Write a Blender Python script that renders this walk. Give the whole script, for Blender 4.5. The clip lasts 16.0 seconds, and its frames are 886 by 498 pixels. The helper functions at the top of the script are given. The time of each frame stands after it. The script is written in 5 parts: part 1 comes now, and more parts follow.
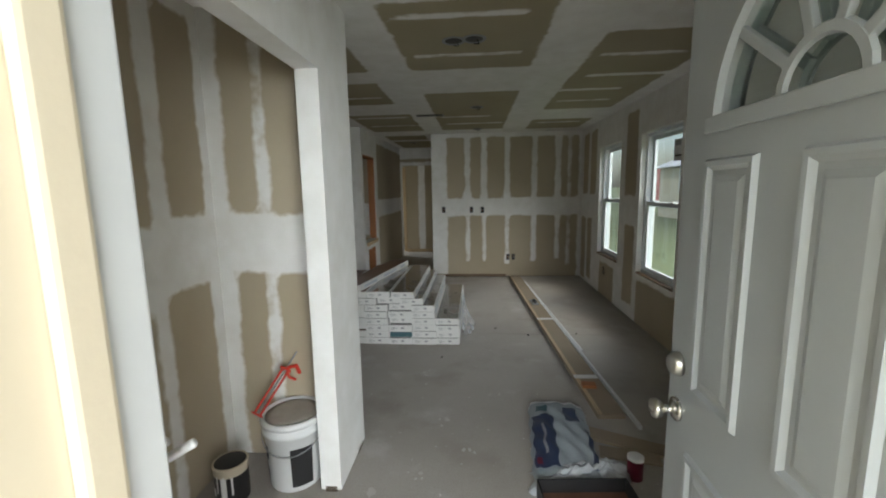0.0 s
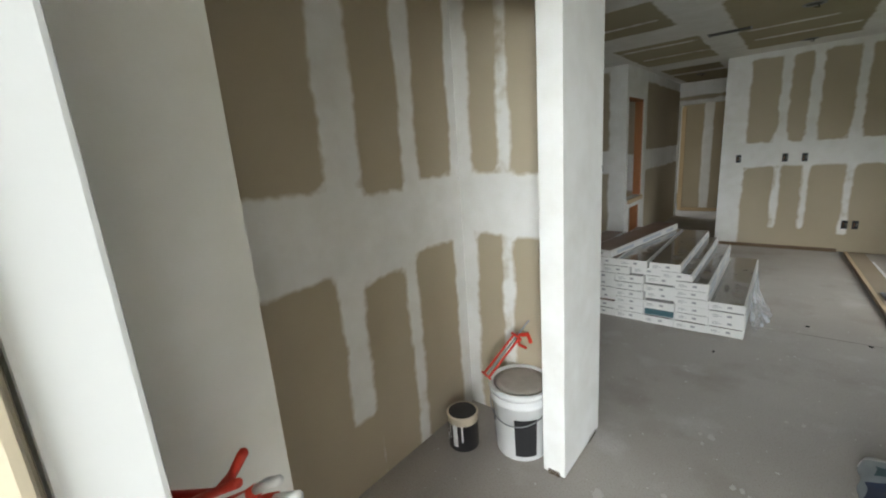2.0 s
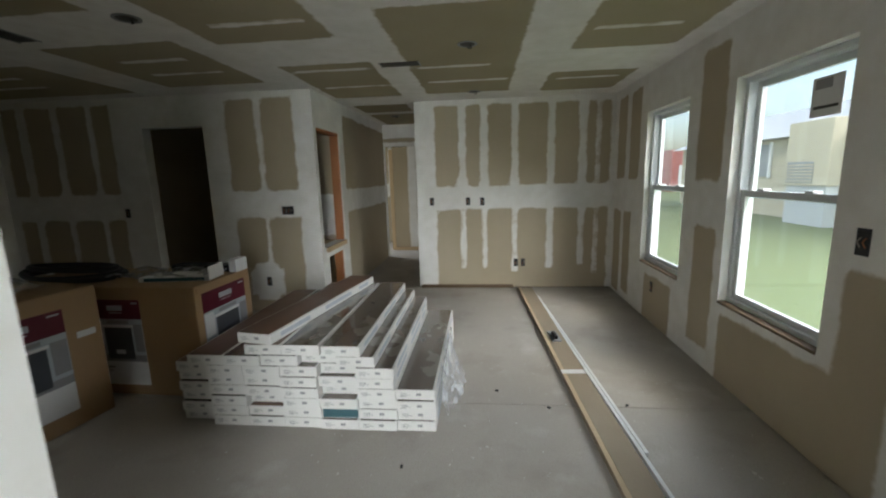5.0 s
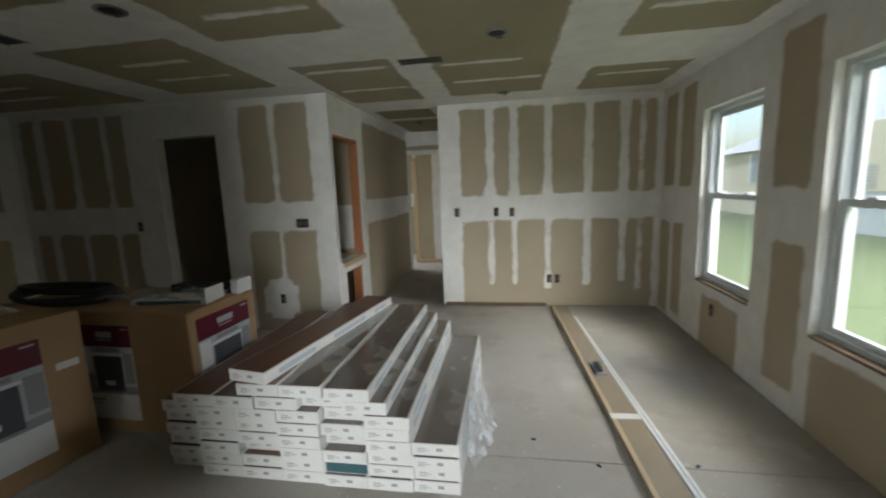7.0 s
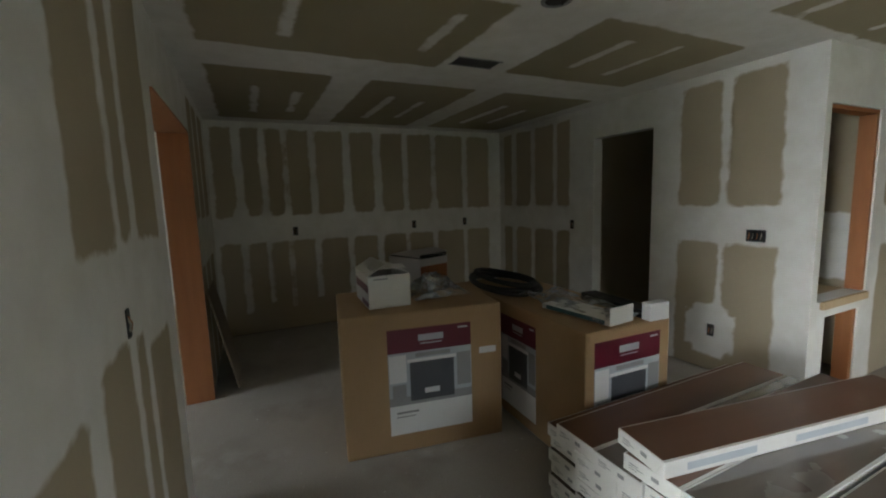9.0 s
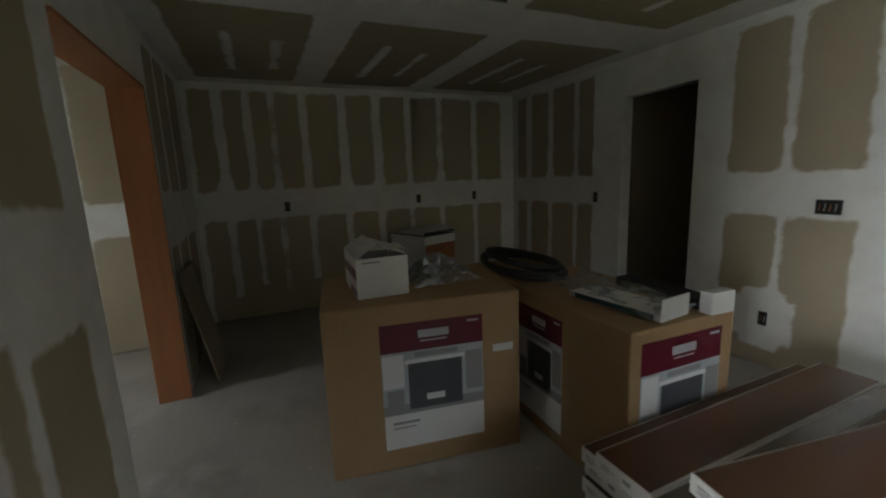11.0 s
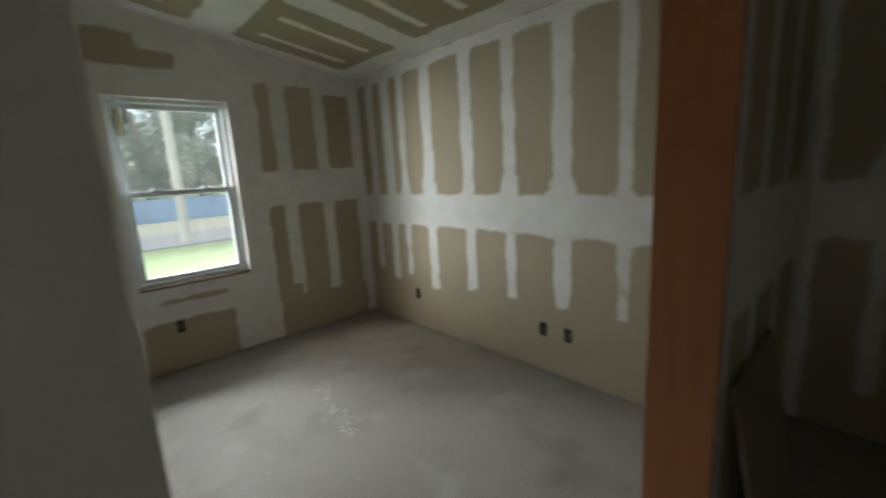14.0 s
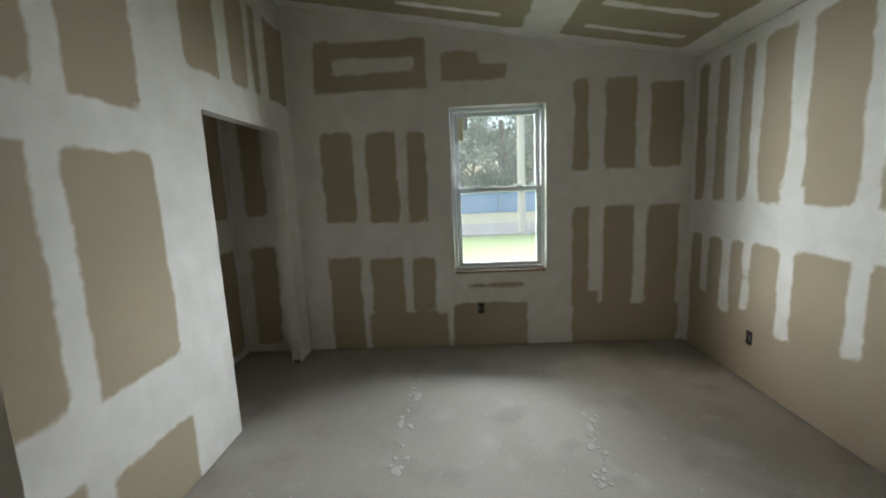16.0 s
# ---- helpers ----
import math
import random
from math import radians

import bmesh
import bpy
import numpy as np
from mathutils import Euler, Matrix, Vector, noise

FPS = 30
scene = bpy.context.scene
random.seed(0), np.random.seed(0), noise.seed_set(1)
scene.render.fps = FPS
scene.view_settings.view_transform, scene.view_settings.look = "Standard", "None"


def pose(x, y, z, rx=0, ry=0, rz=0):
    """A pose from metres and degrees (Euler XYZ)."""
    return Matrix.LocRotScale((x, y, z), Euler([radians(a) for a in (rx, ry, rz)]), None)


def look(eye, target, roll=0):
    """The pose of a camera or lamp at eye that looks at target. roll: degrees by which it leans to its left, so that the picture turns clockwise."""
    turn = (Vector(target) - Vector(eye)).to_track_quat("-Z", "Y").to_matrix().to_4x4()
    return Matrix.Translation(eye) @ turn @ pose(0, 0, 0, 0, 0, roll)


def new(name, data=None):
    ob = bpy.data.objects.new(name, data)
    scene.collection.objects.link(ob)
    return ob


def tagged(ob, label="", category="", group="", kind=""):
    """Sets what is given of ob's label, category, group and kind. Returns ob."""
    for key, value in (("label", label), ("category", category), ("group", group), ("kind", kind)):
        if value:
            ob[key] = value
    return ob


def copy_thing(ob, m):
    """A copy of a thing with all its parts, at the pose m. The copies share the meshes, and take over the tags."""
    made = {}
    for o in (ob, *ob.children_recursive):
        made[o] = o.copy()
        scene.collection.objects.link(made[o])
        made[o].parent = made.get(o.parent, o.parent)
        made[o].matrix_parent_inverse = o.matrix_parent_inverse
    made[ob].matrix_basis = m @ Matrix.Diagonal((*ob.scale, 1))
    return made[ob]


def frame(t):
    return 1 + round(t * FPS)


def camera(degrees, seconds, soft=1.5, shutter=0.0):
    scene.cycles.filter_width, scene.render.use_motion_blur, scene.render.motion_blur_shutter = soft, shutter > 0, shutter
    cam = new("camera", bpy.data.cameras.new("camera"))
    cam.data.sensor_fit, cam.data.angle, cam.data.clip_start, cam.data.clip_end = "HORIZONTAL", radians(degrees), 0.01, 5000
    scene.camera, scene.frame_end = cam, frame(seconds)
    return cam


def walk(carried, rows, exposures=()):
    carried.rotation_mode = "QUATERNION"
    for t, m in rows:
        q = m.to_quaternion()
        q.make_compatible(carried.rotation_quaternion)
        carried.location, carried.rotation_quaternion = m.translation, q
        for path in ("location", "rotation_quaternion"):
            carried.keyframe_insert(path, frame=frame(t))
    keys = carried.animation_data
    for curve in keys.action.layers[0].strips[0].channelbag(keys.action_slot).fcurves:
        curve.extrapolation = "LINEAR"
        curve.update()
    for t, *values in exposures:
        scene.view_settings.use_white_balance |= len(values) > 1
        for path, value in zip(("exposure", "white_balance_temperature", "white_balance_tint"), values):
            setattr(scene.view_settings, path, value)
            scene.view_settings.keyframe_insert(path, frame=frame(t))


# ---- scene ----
cam = camera(94.4, 16.0, soft=2.0, shutter=0.5)
PATH = [
    (0, (0.41, 0.401, 1.513), (0.252, 2.374, 1.227), -1.0),
    (0.5, (0.429, 0.457, 1.512), (0.284, 2.429, 1.215), -1.3),
    (1, (0.466, 0.608, 1.536), (-0.162, 2.457, 1.104), -3.2),
    (1.5, (0.422, 0.682, 1.508), (-0.779, 2.213, 1.045), -5.5),
    (2, (0.399, 0.701, 1.523), (-0.865, 2.183, 1.069), -4.2),
    (2.5, (0.368, 0.739, 1.503), (-0.867, 2.226, 0.988), -4.5),
    (3, (0.332, 0.914, 1.491), (-0.71, 2.526, 0.929), -3.0),
    (3.5, (0.435, 1.217, 1.493), (-0.159, 3.023, 0.872), -4.2),
    (4, (0.549, 1.548, 1.475), (0.296, 3.463, 0.957), -1.1),
    (6.5, (0.505, 2.425, 1.511), (0.327, 4.397, 1.228), -1.7),
    (7, (0.495, 2.485, 1.489), (0.176, 4.436, 1.189), -2.1),
    (7.5, (0.361, 2.68, 1.486), (-0.358, 4.522, 1.183), -2.6),
    (8, (0.201, 2.796, 1.503), (-1.058, 4.323, 1.215), -2.7),
    (8.5, (0.138, 2.948, 1.512), (-1.502, 4.062, 1.249), -2.3),
    (9, (0.139, 3.037, 1.517), (-1.657, 3.883, 1.273), -1.8),
    (11.5, (-0.563, 3.306, 1.443), (-2.373, 4.054, 1.035), -2.5),
    (12, (-0.934, 3.339, 1.498), (-2.851, 3.702, 1.061), -1.1),
    (12.5, (-1.355, 3.243, 1.496), (-3.309, 3.185, 1.075), -2.2),
    (13, (-1.701, 3.184, 1.513), (-3.57, 2.588, 1.122), -4.1),
    (13.5, (-1.997, 3.155, 1.48), (-3.622, 2.045, 1.127), -4.1),
    (14, (-2.15, 2.964, 1.535), (-3.475, 1.514, 1.161), -3.3),
    (14.5, (-2.363, 2.864, 1.497), (-3.223, 1.092, 1.148), -2.6),
    (15, (-2.434, 2.812, 1.559), (-2.793, 0.874, 1.219), -2.3),
    (15.5, (-2.491, 2.787, 1.558), (-2.524, 0.812, 1.243), -2.7),
    (16, (-2.51, 2.784, 1.544), (-2.442, 0.809, 1.236), -2.5),
]
EXPOSURES = [(0, 1.75), (2, 2.1), (4, 2.35), (6.5, 2.55), (8, 2.5), (9, 2.88), (11.5, 2.38), (12.5, 2.35), (13.5, 2.45), (14.5, 2.45), (16, 2.62)]
walk(cam, [(t, look(eye, target, roll)) for t, eye, target, roll in PATH], EXPOSURES)

# ---- world and light: a hazy bright sky ----
world = bpy.data.worlds.new("world")
scene.world = world
world.use_nodes = True
wn, wl = world.node_tree.nodes, world.node_tree.links
sky = wn.new("ShaderNodeTexSky")
sky.sky_type, sky.sun_disc = "NISHITA", False
sky.sun_elevation, sky.sun_rotation = radians(48), radians(120)
sky.air_density, sky.dust_density, sky.ozone_density = 1.0, 4.0, 1.0
wn["Background"].inputs["Strength"].default_value = 0.075
wl.new(sky.outputs[0], wn["Background"].inputs["Color"])
sun = new("sun", bpy.data.lights.new("sun", "SUN"))
sun.data.energy, sun.data.angle, sun.data.color = 0.5, radians(14), (1.0, 0.96, 0.9)
sun.matrix_world = look((0, 0, 0), (0.5, -0.45, -0.75))



def sky_lamp(name, eye, target, size, power, spread):
    """A soft lamp outside an opening, for the sky's light that comes in through it."""
    ob = new(name, bpy.data.lights.new(name, "AREA"))
    ob.data.shape, ob.data.size, ob.data.size_y, ob.data.energy = "RECTANGLE", size[0], size[1], power
    ob.data.color, ob.data.spread = (0.93, 0.985, 1.0), radians(spread)
    ob.matrix_world = look(eye, target)


sky_lamp("sky_east", (8.5, 3.25, 5.9), (2.2, 3.25, 2.6), (12.5, 5.0), 410, 180)
sky_lamp("sky_street", (-4.8, -7.4, 5.8), (-3.4, -0.9, 2.4), (11.0, 4.4), 760, 180)
sky_lamp("sky_street_low_east", (2.4, -6.4, 1.9), (-2.9, -1.0, 1.4), (5.0, 3.0), 185, 180)
sky_lamp("sky_street_low_west", (-8.4, -5.6, 1.9), (-2.9, -1.0, 1.3), (4.6, 3.0), 215, 180)
sky_lamp("sky_entrance", (1.7, -3.3, 2.1), (0.1, 1.8, 0.9), (3.8, 2.5), 62, 150)
# added at the unseen back-room opening to brighten the slit past the hall
sky_lamp("sky_back_room", (-4.3, 11.1, 1.9), (-2.5, 11.1, 1.3), (0.7, 1.2), 14, 140)

# ---- materials ----


def ramp_mix(nt, fac, a, b):
    m = nt.nodes.new("ShaderNodeMix")
    m.data_type = "RGBA"
    for sock, v in ((m.inputs["A"], a), (m.inputs["B"], b)):
        if isinstance(v, tuple):
            sock.default_value = (*v, 1)
        else:
            nt.links.new(v, sock)
    nt.links.new(fac, m.inputs["Factor"])
    return m.outputs["Result"]


def noise_fac(nt, coord, scale, detail=4, lo=0.35, hi=0.65, stretch=None):
    n = nt.nodes.new("ShaderNodeTexNoise")
    n.inputs["Scale"].default_value, n.inputs["Detail"].default_value = scale, detail
    if stretch:
        mp = nt.nodes.new("ShaderNodeMapping")
        mp.inputs["Scale"].default_value = stretch
        nt.links.new(coord, mp.inputs["Vector"])
        coord = mp.outputs[0]
    nt.links.new(coord, n.inputs["Vector"])
    r = nt.nodes.new("ShaderNodeMapRange")
    r.inputs["From Min"].default_value, r.inputs["From Max"].default_value = lo, hi
    nt.links.new(n.outputs["Fac"], r.inputs["Value"])
    return r.outputs["Result"]


def surf(name, c1, c2, rough=0.6, big=2.0, fine=60.0, bump=0.1, metal=0.0, coat=0.0, stretch=None, grain=0.35):
    """Two tones mixed by large stains and fine grain, with a small relief."""
    m = bpy.data.materials.new(name)
    m.use_nodes = True
    nt = m.node_tree
    b = nt.nodes["Principled BSDF"]
    g = nt.nodes.new("ShaderNodeTexCoord").outputs["Object"]
    f1 = noise_fac(nt, g, big, 5, 0.3, 0.7)
    f2 = noise_fac(nt, g, fine, 3, 0.25, 0.75, stretch)
    mid = tuple(x + (y - x) * grain for x, y in zip(c1, c2))
    big_c = ramp_mix(nt, f1, c1, c2)
    fine_c = ramp_mix(nt, f2, c1, mid)
    half = nt.nodes.new("ShaderNodeMix")
    half.data_type = "RGBA"
    half.inputs["Factor"].default_value = 0.5
    nt.links.new(big_c, half.inputs["A"])
    nt.links.new(fine_c, half.inputs["B"])
    nt.links.new(half.outputs["Result"], b.inputs["Base Color"])
    rr = nt.nodes.new("ShaderNodeMapRange")
    rr.inputs["To Min"].default_value, rr.inputs["To Max"].default_value = max(0.02, rough - 0.08), min(1, rough + 0.08)
    nt.links.new(f1, rr.inputs["Value"])
    nt.links.new(rr.outputs[0], b.inputs["Roughness"])
    b.inputs["Metallic"].default_value, b.inputs["Coat Weight"].default_value = metal, coat
    if bump:
        bp = nt.nodes.new("ShaderNodeBump")
        bp.inputs["Strength"].default_value, bp.inputs["Distance"].default_value = bump, 0.003
        nt.links.new(f2, bp.inputs["Height"])
        nt.links.new(bp.outputs[0], b.inputs["Normal"])
    return m


def drywall_material(name, paper1, paper2, mud1, mud2):
    """Board paper with joint compound wherever the mesh's mud layer is above nought; the edge of the compound feathers and wavers."""
    m = bpy.data.materials.new(name)
    m.use_nodes = True
    nt = m.node_tree
    b = nt.nodes["Principled BSDF"]
    g = nt.nodes.new("ShaderNodeTexCoord").outputs["Object"]
    at = nt.nodes.new("ShaderNodeAttribute")
    at.attribute_name = "mud"

    def math_node(op, x, y):
        k = nt.nodes.new("ShaderNodeMath")
        k.operation = op
        for sock, v in zip(k.inputs, (x, y)):
            if isinstance(v, (int, float)):
                sock.default_value = v
            else:
                nt.links.new(v, sock)
        return k.outputs[0]

    wob = math_node("MULTIPLY", math_node("SUBTRACT", noise_fac(nt, g, 4.5, 2, 0.2, 0.8), 0.5), 0.034)
    wob2 = math_node("MULTIPLY", math_node("SUBTRACT", noise_fac(nt, g, 22, 3, 0.2, 0.8), 0.5), 0.018)
    d = math_node("ADD", math_node("ADD", at.outputs["Fac"], wob), wob2)
    mr = nt.nodes.new("ShaderNodeMapRange")
    mr.interpolation_type = "SMOOTHSTEP"
    mr.inputs["From Min"].default_value, mr.inputs["From Max"].default_value = -0.014, 0.014
    nt.links.new(d, mr.inputs["Value"])
    mask = mr.outputs["Result"]
    big = noise_fac(nt, g, 1.3, 4, 0.3, 0.7)
    paper = ramp_mix(nt, big, paper1, paper2)
    mud = ramp_mix(nt, noise_fac(nt, g, 5, 5, 0.3, 0.7), mud1, mud2)
    thin = math_node("MULTIPLY", mask, math_node("ADD", math_node("MULTIPLY", noise_fac(nt, g, 9, 4, 0.25, 0.6), 0.12), 0.88))
    nt.links.new(ramp_mix(nt, thin, paper, mud), b.inputs["Base Color"])
    b.inputs["Roughness"].default_value = 0.85
    b.inputs["Specular IOR Level"].default_value = 0.25
    h = math_node("ADD", math_node("MULTIPLY", mask, 0.6), math_node("MULTIPLY", noise_fac(nt, g, 70, 3, 0.2, 0.8), 0.25))
    bp = nt.nodes.new("ShaderNodeBump")
    bp.inputs["Strength"].default_value, bp.inputs["Distance"].default_value = 0.35, 0.002
    nt.links.new(h, bp.inputs["Height"])
    nt.links.new(bp.outputs[0], b.inputs["Normal"])
    return m


MUD1, MUD2 = (0.78, 0.775, 0.75), (0.86, 0.855, 0.84)
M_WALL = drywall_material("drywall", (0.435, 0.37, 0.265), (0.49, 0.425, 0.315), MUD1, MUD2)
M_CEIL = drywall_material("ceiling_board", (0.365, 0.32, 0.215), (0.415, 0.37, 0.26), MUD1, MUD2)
M_WOOD = surf("jamb_wood", (0.34, 0.13, 0.05), (0.45, 0.19, 0.08), 0.6, 1.5, 30, 0.15, stretch=(1, 1, 0.08), grain=0.9)
M_WOODSILL = surf("brown_sill_wood", (0.13, 0.085, 0.05), (0.19, 0.13, 0.08), 0.7, 3, 30, 0.15)
# sole timber with the shade of the gap below the boards in its colour
M_SOLESHADE = surf("gap_shaded_sole_timber", (0.07, 0.05, 0.035), (0.11, 0.08, 0.055), 0.85, 3, 30, 0.15)
M_LUMBER = surf("pale_lumber", (0.55, 0.40, 0.24), (0.62, 0.48, 0.30), 0.7, 3, 30, 0.15, stretch=(1, 1, 0.08), grain=0.9)
M_WHITE = surf("white_paint", (0.70, 0.72, 0.74), (0.77, 0.78, 0.79), 0.45, 3, 80, 0.04)
M_DOOR = surf("primed_steel_door", (0.36, 0.385, 0.40), (0.40, 0.425, 0.44), 0.42, 2, 90, 0.03)
M_JAMB = surf("primed_white_jamb", (0.50, 0.51, 0.52), (0.56, 0.57, 0.575), 0.55, 3, 80, 0.04)
M_CREAM = surf("cream_trim", (0.56, 0.49, 0.37), (0.60, 0.53, 0.41), 0.6, 2, 60, 0.08)
M_STUCCO = surf("cream_stucco", (0.66, 0.60, 0.47), (0.74, 0.68, 0.55), 0.85, 2, 90, 0.5)
M_VINYL = surf("white_vinyl", (0.66, 0.70, 0.72), (0.72, 0.75, 0.77), 0.4, 3, 60, 0.03)
M_NICKEL = surf("brushed_nickel", (0.55, 0.53, 0.49), (0.65, 0.63, 0.58), 0.28, 5, 200, 0.03, metal=1.0)
# real black plastic, and the shade painted into wells and under flaps
M_BLACK = surf("black_plastic_and_gap_shade", (0.012, 0.012, 0.013), (0.03, 0.03, 0.032), 0.5, 5, 80, 0.05)
M_BOXBLUE = surf("blue_outlet_box", (0.02, 0.025, 0.035), (0.05, 0.06, 0.08), 0.5, 9, 80, 0.05)
# container red with the distance haze mixed into its colour
M_REDHAZE = surf("hazed_red_paint", (0.40, 0.11, 0.10), (0.48, 0.16, 0.15), 0.6, 1, 20, 0.1)
M_RED = surf("red_plastic", (0.55, 0.035, 0.02), (0.66, 0.07, 0.045), 0.4, 5, 50, 0.05)
M_CARD = surf("brown_cardboard", (0.34, 0.22, 0.115), (0.42, 0.28, 0.155), 0.8, 2.5, 60, 0.15, stretch=(1, 1, 0.2))
M_CARDDUST = surf("dusty_cardboard", (0.29, 0.235, 0.17), (0.37, 0.31, 0.24), 0.85, 3, 60, 0.12)
M_STICKER = surf("pale_yellow_sticker", (0.62, 0.58, 0.33), (0.68, 0.64, 0.40), 0.5, 6, 60, 0.0)
M_CARDLIGHT = surf("pale_cardboard", (0.50, 0.38, 0.25), (0.58, 0.46, 0.32), 0.8, 2, 60, 0.12)
M_BOXWHITE = surf("white_carton", (0.66, 0.65, 0.63), (0.76, 0.75, 0.73), 0.6, 4, 70, 0.08)
M_PRINT = surf("printed_wood_sheet", (0.125, 0.10, 0.085), (0.20, 0.17, 0.148), 0.25, 3, 14, 0.03, coat=1.0, stretch=(1, 0.07, 1), grain=0.9)
M_PRINTRED = surf("printed_red_wood_sheet", (0.12, 0.055, 0.033), (0.18, 0.088, 0.055), 0.4, 3, 14, 0.03, coat=0.25, stretch=(1, 0.07, 1), grain=0.9)
M_FILM = surf("dusty_plastic_film", (0.44, 0.46, 0.49), (0.58, 0.60, 0.63), 0.25, 6, 40, 0.25)
M_MAROON = surf("maroon_print", (0.105, 0.006, 0.02), (0.135, 0.01, 0.03), 0.4, 4, 60, 0.02)
M_LABEL = surf("white_label", (0.70, 0.70, 0.71), (0.77, 0.77, 0.78), 0.45, 4, 60, 0.02)
M_PHOTO = surf("grey_blue_print", (0.38, 0.42, 0.47), (0.50, 0.53, 0.57), 0.45, 6, 30, 0.0)
M_PHOTODARK = surf("dark_grey_print", (0.06, 0.065, 0.075), (0.09, 0.095, 0.105), 0.45, 6, 30, 0.0)
M_INK = surf("grey_ink", (0.25, 0.25, 0.26), (0.33, 0.33, 0.34), 0.6, 6, 60, 0.0)
M_NAVY = surf("navy_print", (0.018, 0.03, 0.075), (0.04, 0.06, 0.12), 0.4, 9, 60, 0.05)
M_TEAL = surf("teal_print", (0.03, 0.09, 0.11), (0.06, 0.14, 0.16), 0.45, 6, 60, 0.03)
M_BUCKET = surf("white_bucket_plastic", (0.70, 0.71, 0.71), (0.80, 0.80, 0.79), 0.4, 6, 50, 0.05)
M_COMPOUND = surf("dried_compound", (0.42, 0.39, 0.34), (0.60, 0.57, 0.51), 0.85, 14, 60, 0.6)
M_BAG = surf("woven_white_bag", (0.29, 0.33, 0.36), (0.39, 0.43, 0.46), 0.55, 7, 60, 0.25)
M_GRASSGROUND = surf("lawn_ground", (0.09, 0.12, 0.045), (0.12, 0.145, 0.065), 0.9, 0.5, 25, 0.6, grain=0.9)
M_GRASS = surf("grass_blades", (0.08, 0.115, 0.04), (0.11, 0.14, 0.06), 0.8, 0.5, 25, 0.0)
M_ASPHALT = surf("asphalt", (0.14, 0.14, 0.14), (0.2, 0.2, 0.2), 0.9, 1, 60, 0.4)
M_SAND = surf("sandy_verge", (0.20, 0.20, 0.145), (0.26, 0.25, 0.19), 0.9, 1, 60, 0.4)
M_LEAF = surf("leaves", (0.14, 0.175, 0.11), (0.18, 0.215, 0.14), 0.7, 0.8, 9, 0.0, grain=0.9)
M_BARK = surf("bark", (0.10, 0.08, 0.06), (0.16, 0.13, 0.10), 0.9, 4, 30, 0.5)
M_POLE = surf("weathered_pole", (0.30, 0.28, 0.25), (0.38, 0.36, 0.32), 0.9, 2, 30, 0.3, stretch=(1, 1, 0.08))
M_BLUEFENCE = surf("blue_tarp_fence", (0.16, 0.24, 0.36), (0.20, 0.29, 0.42), 0.7, 1, 20, 0.1)
M_SIDING = surf("beige_siding", (0.48, 0.42, 0.31), (0.54, 0.48, 0.37), 0.8, 1, 20, 0.1)
M_ROOFMETAL = surf("pale_metal_roof", (0.42, 0.43, 0.44), (0.48, 0.49, 0.50), 0.5, 1, 20, 0.05)
M_GREY = surf("grey_metal", (0.22, 0.23, 0.24), (0.30, 0.31, 0.32), 0.5, 3, 40, 0.08)
M_DARKROOM = surf("dark_bare_board", (0.30, 0.25, 0.19), (0.36, 0.31, 0.24), 0.9, 2, 60, 0.1)
M_GREENTANK = surf("green_coated_metal", (0.05, 0.10, 0.07), (0.09, 0.15, 0.11), 0.5, 4, 40, 0.1)


def clear_glass():
    m = bpy.data.materials.new("window_glass")
    m.use_nodes = True
    nt = m.node_tree
    out = nt.nodes["Material Output"]
    tr, gl, mx = (nt.nodes.new(k) for k in ("ShaderNodeBsdfTransparent", "ShaderNodeBsdfGlossy", "ShaderNodeMixShader"))
    tr.inputs["Color"].default_value = (0.90, 0.94, 0.93, 1)
    gl.inputs["Roughness"].default_value = 0.02
    lw = nt.nodes.new("ShaderNodeLayerWeight")
    lw.inputs["Blend"].default_value = 0.5
    pw = nt.nodes.new("ShaderNodeMath")
    pw.operation, pw.inputs[1].default_value = "POWER", 4.0
    nt.links.new(lw.outputs["Facing"], pw.inputs[0])
    ad = nt.nodes.new("ShaderNodeMath")
    ad.operation, ad.inputs[1].default_value = "MULTIPLY_ADD", 0.5
    ad.inputs[2].default_value = 0.03
    nt.links.new(pw.outputs[0], ad.inputs[0])
    nt.links.new(ad.outputs[0], mx.inputs[0])
    nt.links.new(tr.outputs[0], mx.inputs[1])
    nt.links.new(gl.outputs[0], mx.inputs[2])
    # translucent layer in the glass: a haze veil put over the view outside
    pale_layer, veil = nt.nodes.new("ShaderNodeBsdfTranslucent"), nt.nodes.new("ShaderNodeMixShader")
    pale_layer.inputs["Color"].default_value = (0.8, 0.83, 0.82, 1)
    r = nt.nodes.new("ShaderNodeMapRange")
    r.inputs["To Min"].default_value, r.inputs["To Max"].default_value = 0.008, 0.016
    nt.links.new(noise_fac(nt, nt.nodes.new("ShaderNodeTexCoord").outputs["Object"], 5, 4, 0.3, 0.7), r.inputs["Value"])
    nt.links.new(r.outputs[0], veil.inputs[0])
    nt.links.new(mx.outputs[0], veil.inputs[1])
    nt.links.new(pale_layer.outputs[0], veil.inputs[2])
    nt.links.new(veil.outputs[0], out.inputs["Surface"])
    return m


M_GLASS = clear_glass()


